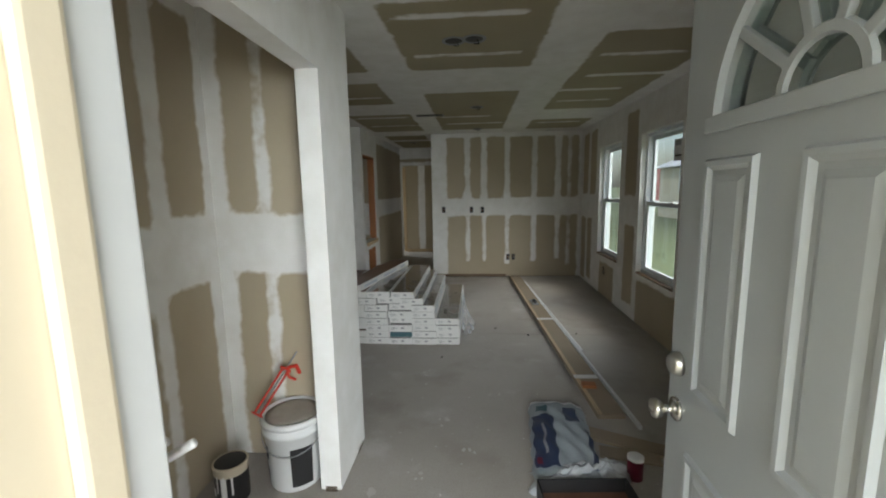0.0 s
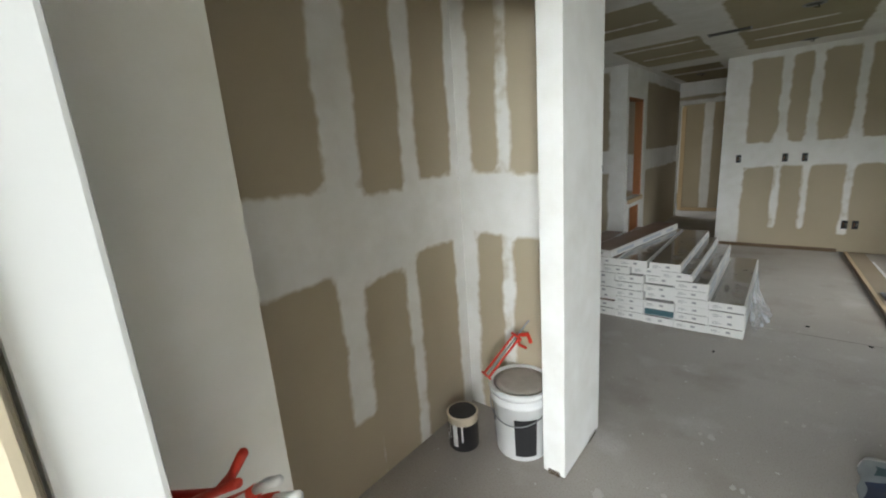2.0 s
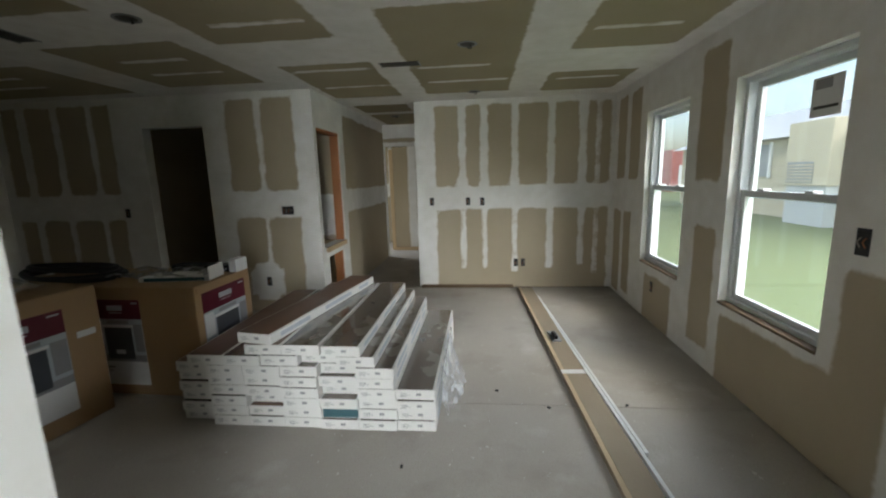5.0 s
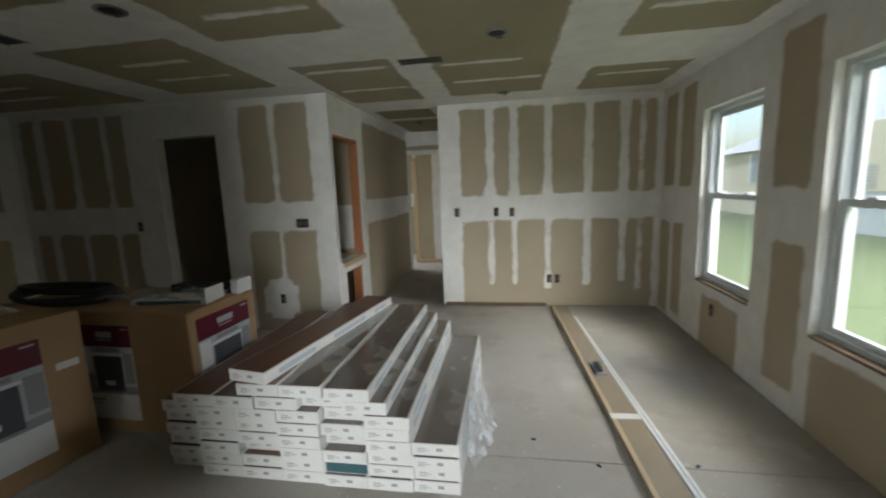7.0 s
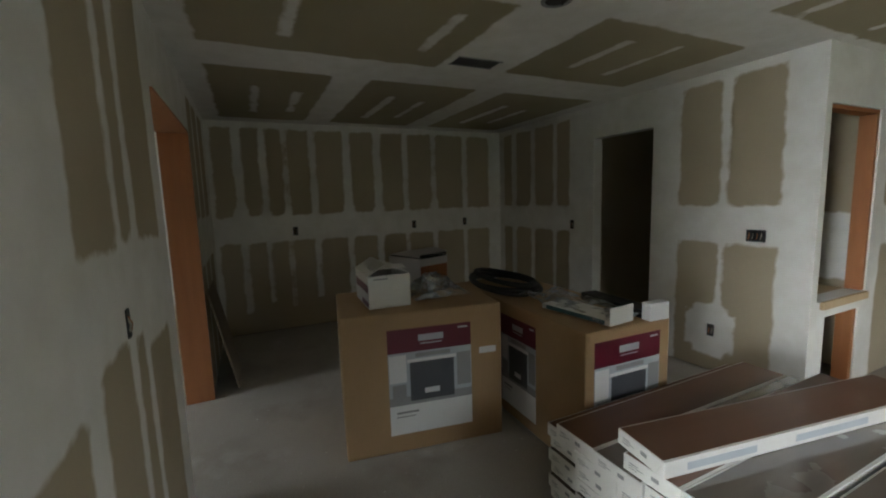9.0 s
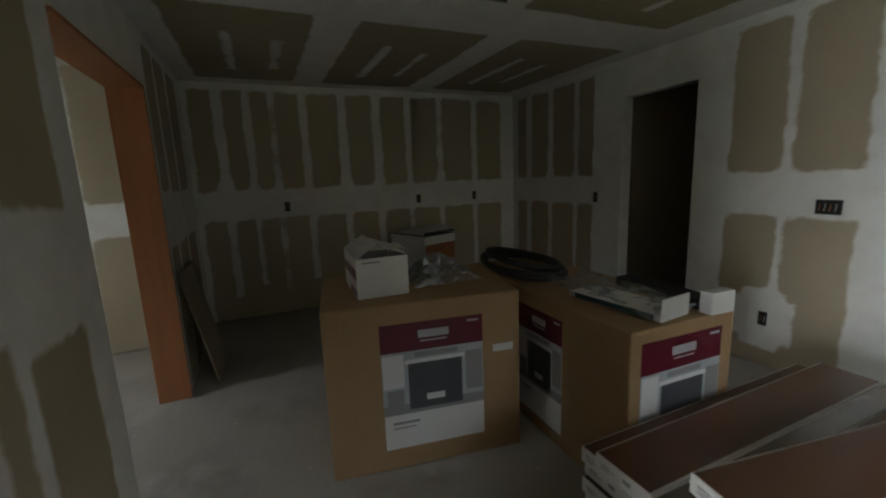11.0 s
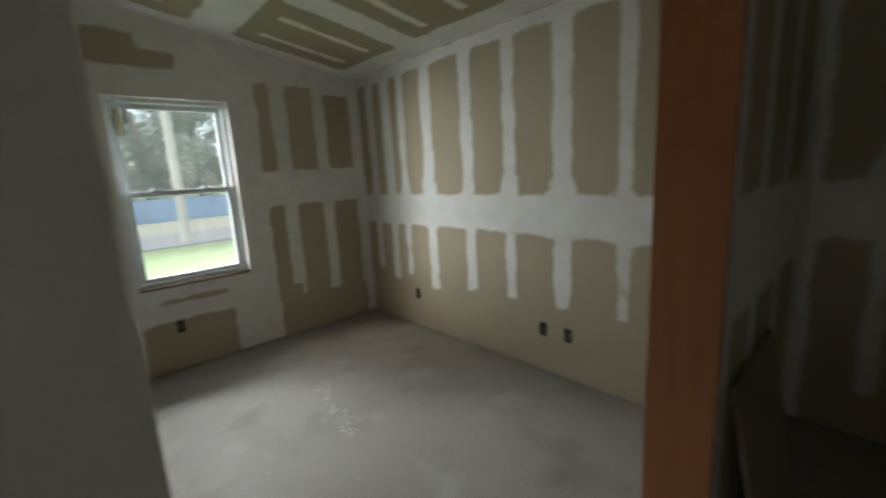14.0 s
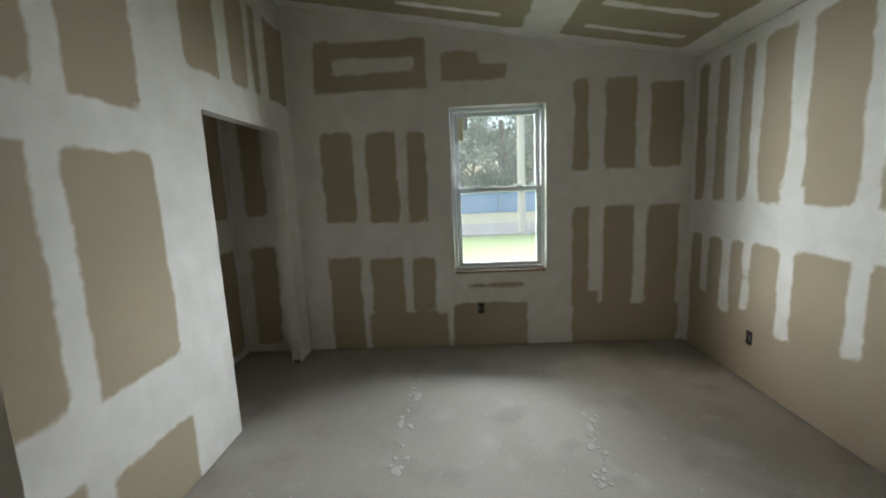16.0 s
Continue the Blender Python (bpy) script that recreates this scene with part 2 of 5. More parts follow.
def concrete():
    """Bare slab: grey with pale dusty compound, brown dirt and small dark specks."""
    m = bpy.data.materials.new("dusty_concrete")
    m.use_nodes = True
    nt = m.node_tree
    b = nt.nodes["Principled BSDF"]
    g = nt.nodes.new("ShaderNodeTexCoord").outputs["Object"]
    base = ramp_mix(nt, noise_fac(nt, g, 0.8, 5, 0.35, 0.65), (0.375, 0.345, 0.310), (0.43, 0.402, 0.366))
    dirt = ramp_mix(nt, noise_fac(nt, g, 2.2, 6, 0.54, 0.80), base, (0.285, 0.25, 0.215))
    pale_layer = ramp_mix(nt, noise_fac(nt, g, 2.6, 8, 0.58, 0.80), dirt, (0.52, 0.51, 0.495))
    speck = ramp_mix(nt, noise_fac(nt, g, 38, 2, 0.70, 0.74), pale_layer, (0.62, 0.61, 0.59))
    grain = ramp_mix(nt, noise_fac(nt, g, 140, 2, 0.1, 0.5), (0.25, 0.228, 0.205), speck)
    nt.links.new(grain, b.inputs["Base Color"])
    r = nt.nodes.new("ShaderNodeMapRange")
    r.inputs["To Min"].default_value, r.inputs["To Max"].default_value = 0.62, 0.9
    nt.links.new(noise_fac(nt, g, 3, 5, 0.3, 0.7), r.inputs["Value"])
    nt.links.new(r.outputs[0], b.inputs["Roughness"])
    bp = nt.nodes.new("ShaderNodeBump")
    bp.inputs["Strength"].default_value, bp.inputs["Distance"].default_value = 0.25, 0.003
    nt.links.new(noise_fac(nt, g, 30, 6, 0.2, 0.8), bp.inputs["Height"])
    nt.links.new(bp.outputs[0], b.inputs["Normal"])
    return m


M_FLOOR = concrete()

# ---- mesh helpers ----
from mathutils import noise


def mesh_object(name, bm, material, parent=None, label="", smooth=False):
    me = bpy.data.meshes.new(name)
    bm.to_mesh(me)
    bm.free()
    for mt in (material if isinstance(material, (list, tuple)) else [material]):
        me.materials.append(mt)
    if smooth:
        for p in me.polygons:
            p.use_smooth = True
    ob = new(name, me)
    if parent:
        ob.parent = parent
    if label:
        ob["label"] = label
    return ob


def part(name, bm, material, parent, label="", smooth=False):
    return mesh_object(name, bm, material, parent, label, smooth)


def empty(name, m=None):
    ob = new(name)
    ob.empty_display_size = 0.1
    if m is not None:
        ob.matrix_basis = m
    return ob


def box_into(bm, x0, x1, y0, y1, z0, z1, bevel=0.0, m=None):
    r = bmesh.ops.create_cube(bm, size=1)
    vs = r["verts"]
    bmesh.ops.scale(bm, vec=(x1 - x0, y1 - y0, z1 - z0), verts=vs)
    bmesh.ops.translate(bm, vec=((x0 + x1) / 2, (y0 + y1) / 2, (z0 + z1) / 2), verts=vs)
    if bevel:
        es = list({e for v in vs for e in v.link_edges})
        r2 = bmesh.ops.bevel(bm, geom=es, offset=bevel, segments=2, affect="EDGES", profile=0.6)
        vs = list({v for f in r2["faces"] for v in f.verts} | {v for v in vs if v.is_valid})
    if m is not None:
        bmesh.ops.transform(bm, matrix=m, verts=vs)
    return bm


def boxm(x0, x1, y0, y1, z0, z1, bevel=0.0, m=None):
    return box_into(bmesh.new(), x0, x1, y0, y1, z0, z1, bevel, m)


def lathe(profile, n=28, m=None, bm=None):
    """A turned shape from (radius, height) pairs."""
    bm = bm or bmesh.new()
    rings, made = [], []
    for r, z in profile:
        ring = [bm.verts.new((r * math.cos(2 * math.pi * i / n), r * math.sin(2 * math.pi * i / n), z)) for i in range(n)]
        rings.append(ring)
        made += ring
    for a, b in zip(rings, rings[1:]):
        for i in range(n):
            bm.faces.new((a[i], a[(i + 1) % n], b[(i + 1) % n], b[i]))
    if profile[0][0] > 0:
        bm.faces.new(rings[0][::-1])
    if profile[-1][0] > 0:
        bm.faces.new(rings[-1])
    if m is not None:
        bmesh.ops.transform(bm, matrix=m, verts=made)
    return bm


def tube(points, r, n=8, bm=None):
    """A round rod along points."""
    bm = bm or bmesh.new()
    pts = [Vector(p) for p in points]
    rings = []
    for i, p in enumerate(pts):
        d = (pts[min(i + 1, len(pts) - 1)] - pts[max(i - 1, 0)]).normalized()
        q = d.to_track_quat("Z", "Y")
        rings.append([bm.verts.new(p + q @ Vector((r * math.cos(2 * math.pi * k / n), r * math.sin(2 * math.pi * k / n), 0))) for k in range(n)])
    for a, b in zip(rings, rings[1:]):
        for k in range(n):
            bm.faces.new((a[k], a[(k + 1) % n], b[(k + 1) % n], b[k]))
    bm.faces.new(rings[0][::-1])
    bm.faces.new(rings[-1])
    return bm


def rect_d(u, v, r):
    """Signed distance outside the rectangle r = (u0, u1, v0, v1), with softened corners."""
    u0, u1, v0, v1 = r
    du = max(u0 - u, u - u1)
    dv = max(v0 - v, v - v1)
    if du > 0 and dv > 0:
        return math.hypot(du, dv)
    return max(du, dv)


def mud_value(u, v, rects, bare=None):
    if bare is not None:
        least = 0.2
        for r in bare:
            d = rect_d(u, v, r)
            if d < least:
                least = d
        return max(least, -0.2)
    best = -0.2
    for r in rects:
        d = -rect_d(u, v, r)
        if d > best:
            best = d
    return min(best, 0.2)


def grid_lines(a, b, step, extra):
    n = max(1, round((b - a) / step))
    out = sorted({round(a + (b - a) * i / n, 4) for i in range(n + 1)} | {round(e, 4) for e in extra if a < e < b})
    return out


def board(name, axis, c0, c1, u0, u1, v0, v1, openings=(), mud_a=(), mud_b=(), material=None, step=0.045, slope=None, bare_a=None, bare_b=None):
    """A slab of plasterboard between c0 and c1 along axis, spread over u and v (x, y or z in order), with real openings through it.
    mud_a and mud_b list the taped places on the c0 and c1 faces, bare_a and bare_b instead the places left bare. slope: how far c rises with u."""
    gap = axis != "z" and v0 == 0
    v0 = 0.012 if gap else v0
    us = grid_lines(u0, u1, step, [e for o in openings for e in o[:2]])
    vs = grid_lines(v0, v1, step, [e for o in openings for e in o[2:4]])

    def solid(i, j):
        if i < 0 or j < 0 or i >= len(us) - 1 or j >= len(vs) - 1:
            return False
        mu, mv = (us[i] + us[i + 1]) / 2, (vs[j] + vs[j + 1]) / 2
        return not any(o[0] < mu < o[1] and o[2] < mv < o[3] for o in openings)

    def place(c, u, v):
        if slope is not None and axis == "z":
            c = c + slope * (u - u0)
        return {"x": (c, u, v), "y": (u, c, v), "z": (u, v, c)}[axis]

    beads = [(o[0] - w, o[1] + w, o[2] - w, o[3] + w) for o in openings for w in (0.07,) if len(o) == 4 or o[4]]
    verts, faces, mud = [], [], []
    for c, rects, flip, bare in ((c0, list(mud_a) + beads, True, bare_a), (c1, list(mud_b) + beads, False, bare_b)):
        start = len(verts)
        for u in us:
            near = [r for r in rects if r[0] - 0.21 < u < r[1] + 0.21]
            for v in vs:
                verts.append(place(c, u, v))
                mud.append(mud_value(u, v, near, bare))
        nv = len(vs)
        for i in range(len(us) - 1):
            for j in range(nv - 1):
                if solid(i, j):
                    q = (start + i * nv + j, start + (i + 1) * nv + j, start + (i + 1) * nv + j + 1, start + i * nv + j + 1)
                    faces.append(q[::-1] if flip ^ (axis == "y") else q)

    def side(ua, va, ub, vb):
        s = len(verts)
        verts.extend([place(c0, ua, va), place(c0, ub, vb), place(c1, ub, vb), place(c1, ua, va)])
        mud.extend([0.2] * 4)
        faces.append((s, s + 1, s + 2, s + 3))

    for i in range(len(us)):
        for j in range(len(vs)):
            if j < len(vs) and i < len(us) - 1 and solid(i, j - 1) != solid(i, j):
                side(us[i], vs[j], us[i + 1], vs[j])
            if j < len(vs) - 1 and solid(i - 1, j) != solid(i, j):
                side(us[i], vs[j], us[i], vs[j + 1])
    me = bpy.data.meshes.new(name)
    me.from_pydata(verts, [], faces)
    layer = me.attributes.new("mud", "FLOAT", "POINT")
    layer.data.foreach_set("value", mud)
    me.materials.append(material or M_WALL)
    ob = new(name, me)
    if gap:                 # the boards stop short of the slab, over a set-back sole plate
        inset = (c1 - c0) * 0.22
        a = u0
        for o in sorted([o for o in openings if o[2] <= 0] + [(u1, u1, 0, 0)]):
            if o[0] - a > 0.02:
                lo, hi = c0 + inset, c1 - inset
                part("sole_plate", boxm(lo, hi, a, o[0], 0.0005, 0.03) if axis == "x" else boxm(a, o[0], lo, hi, 0.0005, 0.03), M_SOLESHADE, ob, "timber sole plate, darkened for the shade of the gap")
            a = o[1]
    return tagged(ob, kind="structure")


rnd = random.Random(7)


def taped(u0, u1, studs, band=(1.06, 1.36), top=2.44, upper=True, low_end=0.26, width=0.10, ends=(0.13, 0.13), foot=None):
    """The usual tape and screw-spot stripes of a wall: one level joint, corners, the ceiling joint, and a stripe over each stud."""
    out = [(u0, u1, band[0], band[1]), (u0, u1, top - 0.07, top + 0.1)]
    if ends[0]:
        out.append((u0 - 0.1, u0 + ends[0], 0, top))
    if ends[1]:
        out.append((u1 - ends[1], u1 + 0.1, 0, top))
    for s in studs:
        w = width * rnd.uniform(0.7, 1.25) / 2
        out.append((s - w * 1.1, s + w * 1.1, band[1] - 0.05, top))
        if rnd.random() < 0.5:
            out.append((s - w * 1.6, s + w * 1.6, band[1] - 0.05, band[1] + rnd.uniform(0.04, 0.16)))
        w *= rnd.uniform(0.75, 1.0)
        out.append((s - w, s + w, low_end + rnd.uniform(-0.05, 0.07), band[0] + 0.05))
    return out


def every(a, b, step=0.406):
    return [a + step * i for i in range(int((b - a) / step) + 1)]

# ---- the large structure: measures of the plan ----
H = 2.44
XR, YF = 2.18, 7.477          # living room: east wall, far wall
XK, YK = -5.062, 6.455        # kitchen: west wall, north wall
XB, YB = -4.615, -0.976       # bedroom: west wall, street wall
YP0, YP1 = 2.51, 2.68         # wall between bedroom and kitchen
YD0, YD1 = 0.60, 0.75         # entrance wall


def floor_slab():
    bm = bmesh.new()
    cut = 4.58          # saw-cut joint across the slab
    ys = [-1.2 + 0.1625 * i for i in range(81)]
    ys = sorted([y for y in ys if abs(y - cut) > 0.03] + [cut - 0.005, cut - 0.002, cut + 0.002, cut + 0.005])
    xs = [-5.4 + 0.128 * i for i in range(61)]
    g = [[bm.verts.new((x, y, -0.008 if abs(y - cut) < 0.003 else 0.0)) for y in ys] for x in xs]
    for p, q in zip(g, g[1:]):
        for k in range(len(ys) - 1):
            bm.faces.new((p[k], q[k], q[k + 1], p[k + 1]))
    ext = bmesh.ops.extrude_face_region(bm, geom=list(bm.faces))
    bmesh.ops.translate(bm, vec=(0, 0, -0.12), verts=[g for g in ext["geom"] if isinstance(g, bmesh.types.BMVert)])
    bmesh.ops.recalc_face_normals(bm, faces=bm.faces)
    ob = mesh_object("floor", bm, M_FLOOR)
    return tagged(ob, "dusty bare grey concrete slab with compound spills", "floor", kind="structure")


floor_slab()

# living room
W1, W2, WZ = (5.64, 6.49), (4.155, 5.03), (0.575, 2.065)
east_bare = [(1.0, 1.3, 1.41, 2.36), (1.4, 1.75, 1.41, 2.36), (1.85, 2.2, 1.41, 2.36), (2.3, 2.6, 1.41, 2.36), (2.75, 3.05, 1.41, 2.36), (3.35, 3.75, 1.41, 2.34), (5.13, 5.47, 1.41, 2.34), (6.66, 6.95, 1.41, 2.34), (7.08, 7.36, 1.41, 2.34),
             (1.0, 1.3, 0.0, 1.05), (1.4, 1.75, 0.0, 1.05), (1.85, 2.2, 0.0, 1.05), (2.3, 2.6, 0.0, 1.05), (2.75, 3.05, 0.0, 1.05), (3.1, 3.66, 0.0, 1.03), (3.78, 4.05, 0.0, 1.03), (3.78, 4.99, -0.1, 0.50), (5.12, 5.42, 0.16, 1.07), (5.76, 6.36, 0.0, 0.47), (6.82, 7.05, 0.1, 1.04), (7.15, 7.40, 0.05, 1.04)]
tagged(board("wall_east", "x", XR, XR + 0.17, YD0, YF + 0.12, 0, H, [(*W1, *WZ), (*W2, *WZ)], bare_a=east_bare),
       "taped unpainted plasterboard wall with two windows", "wall")
far_mud = taped(-0.33, XR, [0.28, 0.56, 0.95, 1.40, 1.79], ends=(0.26, 0.06), width=0.10)
far_mud.append((1.95, 2.0, 0.2, 2.4))
tagged(board("wall_north", "y", YF, YF + 0.12, -0.33, XR, 0, H, mud_a=far_mud), "taped plasterboard end wall of the living room", "wall")
tagged(board("wall_coat_closet", "x", 1.46, 1.57, YD1, 2.56, 0, H, mud_a=[(0.5, 3.1, 0, H)]), "white finished side wall beside the entrance door", "wall")
tagged(board("wall_coat_closet_end", "y", 2.45, 2.56, 1.572, XR, 0, H, mud_b=[(1.4, 2.3, 0, H)]), "white finished end wall beside the entrance door", "wall")
tagged(board("wall_entrance", "y", YD0, YD1, -0.38, XR, 0, H, [(0.083, 1.01, 0, 2.08)],
             mud_b=taped(-0.38, XR, [1.2, 1.6, 2.0]) + [(-0.4, 0.1, 0, 2.44)]), "plasterboard wall round the entrance door", "wall")

# entry closet, its pier and header
tagged(board("wall_entry", "x", -0.38, -0.275, YD1, YP0, 0, H, [(1.0, 2.242, 0, 2.05)],
             mud_b=[(0.8, 1.05, 0, H), (2.2, 2.8, 0, H), (0.8, 2.8, 1.9, H)], mud_a=[(0.8, 2.8, 1.95, H)]),
       "white finished pier and header of the open entry closet", "wall")
clo_bare = [(0.9, 1.66, 1.41, 2.36), (1.80, 1.87, 1.41, 1.44), (1.83, 2.08, 1.38, 2.36), (2.19, 2.44, 1.41, 2.36),
            (0.9, 1.64, -0.1, 1.06), (1.79, 1.90, 0.98, 1.0), (1.77, 2.04, -0.1, 1.0), (2.12, 2.42, -0.1, 1.05), (1.60, 1.78, -0.1, 0.36)]
bed_bare = [(0.80, 1.28, 0.74, 1.75), (1.40, 2.35, 0.78, 1.75), (0.78, 1.30, -0.1, 0.40), (1.42, 2.35, -0.1, 0.48), (0.82, 1.2, 1.95, 2.92), (1.32, 2.35, 1.95, 2.95)]
tagged(board("wall_closet_back", "x", -1.06, -0.99, 0.75, YP0, 0, 3.3, bare_a=bed_bare, bare_b=clo_bare),
       "taped plasterboard wall behind the entry closet", "wall")

# wall between kitchen and bedroom, with the wide cased opening
kp_bare = [(-1.36, -1.05, 1.40, 2.36), (-1.55, -1.43, 1.42, 2.36), (-2.0, -1.63, 1.40, 2.36), (-0.97, -0.66, 0.02, 1.05), (-1.37, -1.09, 0.02, 1.12), (-1.55, -1.44, 0.02, 1.1), (-1.98, -1.62, 0.02, 1.02),
           (-4.75, -4.35, 1.42, 2.36), (-4.25, -3.92, 1.42, 2.36), (-3.84, -3.58, 1.42, 2.36), (-4.75, -4.35, 0.02, 1.03), (-4.25, -3.92, 0.02, 1.03), (-3.84, -3.58, 0.02, 1.03)]
bp_mud = taped(XB, -1.0, every(-4.2, -1.2), top=3.0) + [(-1.0, -0.90, 0, H), (-0.73, -0.67, 0.25, H), (-0.99, -0.3, 1.08, 1.40)]
tagged(board("wall_partition", "y", YP0, YP1, XK, -0.275, 0, 3.3, [(-3.44, -2.17, 0, 2.067, 0)], mud_a=bp_mud, bare_b=kp_bare),
       "taped plasterboard partition with a wide opening", "wall")

# kitchen
k_mud = taped(YP1, YK, [2.98, 3.24, 3.48, 3.79, 4.20, 4.59, 4.97, 5.38, 5.86], band=(1.07, 1.38), width=0.075, ends=(0.05, 0.2), low_end=0.3)
tagged(board("wall_west", "x", XK - 0.12, XK, YP1 - 0.17, YK + 0.12, 0, H, mud_b=k_mud), "taped plasterboard kitchen wall", "wall")
kn_mud = taped(XK, -1.26, [-4.7, -4.28, -3.85, -1.87], ends=(0.12, 0.22), width=0.09, band=(1.09, 1.39)) + [(-3.6, -2.24, 0, H), (-2.07, -1.80, 0.14, 0.56), (-2.14, -1.73, 0.20, 0.50)]
tagged(board("wall_kitchen_north", "y", YK, YK + 0.12, XK, -1.38, 0, H, [(-3.23, -2.512, 0, 2.105)], mud_a=kn_mud),
       "taped plasterboard wall with an open pantry doorway", "wall")

# hall and mechanical closet
hall_mud = [(YK - 0.1, 7.42, 0, H), (7.3, 9.7, 1.06, 1.36), (YK, 9.7, 2.3, 2.5)]
tagged(board("wall_hall_west", "x", -1.38, -1.26, YK, 9.62, 0, H, [(6.53, 7.25, 0.72, 2.06), (6.66, 7.16, 0, 0.60)], mud_b=hall_mud + [(6.7, 7.1, 2.2, 2.5)]),
       "plasterboard hall wall with a niche over a low opening", "wall")
tagged(board("wall_hall_east", "x", -0.33, -0.21, YF + 0.12, 9.62, 0, H, mud_a=[(YF, 9.7, 1.06, 1.36), (YF, YF + 0.3, 0, H)]), "plasterboard hall wall", "wall")
tagged(board("wall_hall_end", "y", 9.62, 9.74, -1.6, 0.6, 0, H, [(-1.25, -0.42, 0, 2.06)], mud_a=[(-1.6, 0.6, 2.2, 2.5)]), "plasterboard wall with a doorway at the hall's end", "wall")
tagged(board("wall_back_room", "y", 10.5, 10.62, -1.285, 1.6, 0, H, mud_a=[(-0.98, -0.82, 0, H), (-1.285, 1.6, 2.25, 2.5)]), "taped plasterboard wall of the back room", "wall")
tagged(board("wall_back_room_far", "y", 11.6, 11.7, -3.2, 1.6, 0, H, mud_a=taped(-3.2, 1.6, every(-2.8, 1.4))), "taped plasterboard end wall of the back room", "wall")
# out of view; the opening is added to let light into this room
tagged(board("wall_back_room_west", "x", -3.3, -3.2, 9.74, 11.7, 0, H, [(10.1, 11.2, 0.5, 2.05)], step=0.1), "unseen plasterboard wall with an opening added to light the back room", "wall")
tagged(board("wall_back_room_south", "y", 9.62, 9.74, -3.3, -1.6, 0, H, step=0.1), "plasterboard wall", "wall")
tagged(board("wall_back_room_east", "x", 1.6, 1.7, 9.62, 11.7, 0, H, step=0.1), "plasterboard wall", "wall")
tagged(board("wall_back_room_corner", "y", 9.62, 9.74, 0.6, 1.7, 0, H, step=0.1), "plasterboard wall", "wall")
# mechanical closet and pantry behind the kitchen
tagged(board("wall_mechanical_north", "y", 7.42, 7.52, -2.3, -1.38, 0, H, mud_a=[(-2.0, -1.9, 0.9, 2.4), (-2.3, -1.38, 0.75, 1.3)]), "bare plasterboard inside the mechanical closet", "wall")
tagged(board("wall_mechanical_west", "x", -2.4, -2.3, YK + 0.12, 8.0, 0, H, step=0.1, mud_b=[(6.6, 7.4, 0.9, 1.3)]), "bare plasterboard inside the mechanical closet", "wall")
tagged(board("wall_pantry_west", "x", -3.5, -3.4, YK + 0.12, 8.0, 0, H, step=0.1), "bare plasterboard inside the pantry", "wall")
tagged(board("wall_pantry_north", "y", 8.0, 8.1, -3.5, -2.3, 0, H, step=0.1), "bare plasterboard inside the pantry", "wall")

# bedroom
tagged(board("wall_bedroom_west", "x", XB - 0.12, XB, YB - 0.17, YP0, 0, 3.3,
             mud_b=taped(YB, YP0, [-0.72, -0.45, -0.22, 0.14, 0.62, 1.04, 1.48, 1.90, 2.3], band=(1.04, 1.33), top=2.50, low_end=0.48, width=0.105, ends=(0.06, 0.06))),
       "taped plasterboard bedroom wall", "wall")
BW, BZ = (-3.333, -2.487), (0.733, 2.217)
st_bare = [(-2.26, -2.09, 1.22, 2.02), (-2.0, -1.72, 1.22, 2.03), (-1.60, -1.32, 1.24, 2.04), (-2.30, -2.09, 0.37, 0.88), (-2.0, -1.70, -0.1, 0.89), (-1.60, -1.30, -0.1, 0.91), (-2.32, -1.66, -0.1, 0.36),
           (-2.40, -2.05, -0.1, 0.34), (-2.30, -1.31, 2.66, 2.80), (-2.30, -1.31, 2.39, 2.53), (-1.48, -1.31, 2.39, 2.82), (-2.30, -2.20, 2.39, 2.77), (-2.75, -2.43, 2.44, 2.68), (-3.0, -2.6, 2.44, 2.56),
           (-3.71, -3.57, 1.62, 2.40), (-4.12, -3.85, 1.62, 2.40), (-4.52, -4.24, 1.62, 2.34), (-3.72, -3.57, 0.0, 1.30), (-4.12, -3.85, 0.0, 1.30), (-4.52, -4.24, 0.0, 1.29), (-3.80, -3.57, -0.1, 0.5), (-4.55, -3.7, -0.1, 0.38),
           (-3.16, -2.45, -0.1, 0.43), (-3.12, -2.6, 0.57, 0.62),
           (-0.77, -0.57, 1.33, 2.2), (-0.80, -0.56, 0.10, 1.03)]
tagged(board("wall_street", "y", YB - 0.17, YB, XB - 0.12, -0.35, 0, 3.3, [(*BW, *BZ)], bare_b=st_bare), "taped plasterboard gable wall with a window", "wall")
tagged(board("wall_bedroom_closet", "x", -1.06, -0.97, YB, 0.75, 0, 3.3, [(-0.72, 0.352, 0, 2.04)],
             bare_a=[(0.10, 0.45, 2.26, 2.92), (-0.27, -0.04, 2.27, 2.9), (-0.46, -0.36, 2.28, 2.9), (-0.95, -0.60, 2.28, 2.9)]),
       "taped plasterboard wall with an open closet doorway", "wall")
tagged(board("wall_bedroom_closet_back", "x", -0.45, -0.35, YB, YD0, 0, 3.3, bare_a=[(-0.88, -0.62, 1.32, 2.25), (-0.90, -0.62, 0.08, 1.03), (-0.5, -0.15, 1.32, 2.25), (-0.5, -0.15, 0.08, 1.03), (-0.05, 0.3, 1.32, 2.25), (-0.05, 0.3, 0.08, 1.03)]), "taped plasterboard closet wall", "wall")
tagged(board("wall_bedroom_closet_end", "y", 0.60, 0.748, -0.968, -0.35, 0, 3.3), "plasterboard closet end wall", "wall")

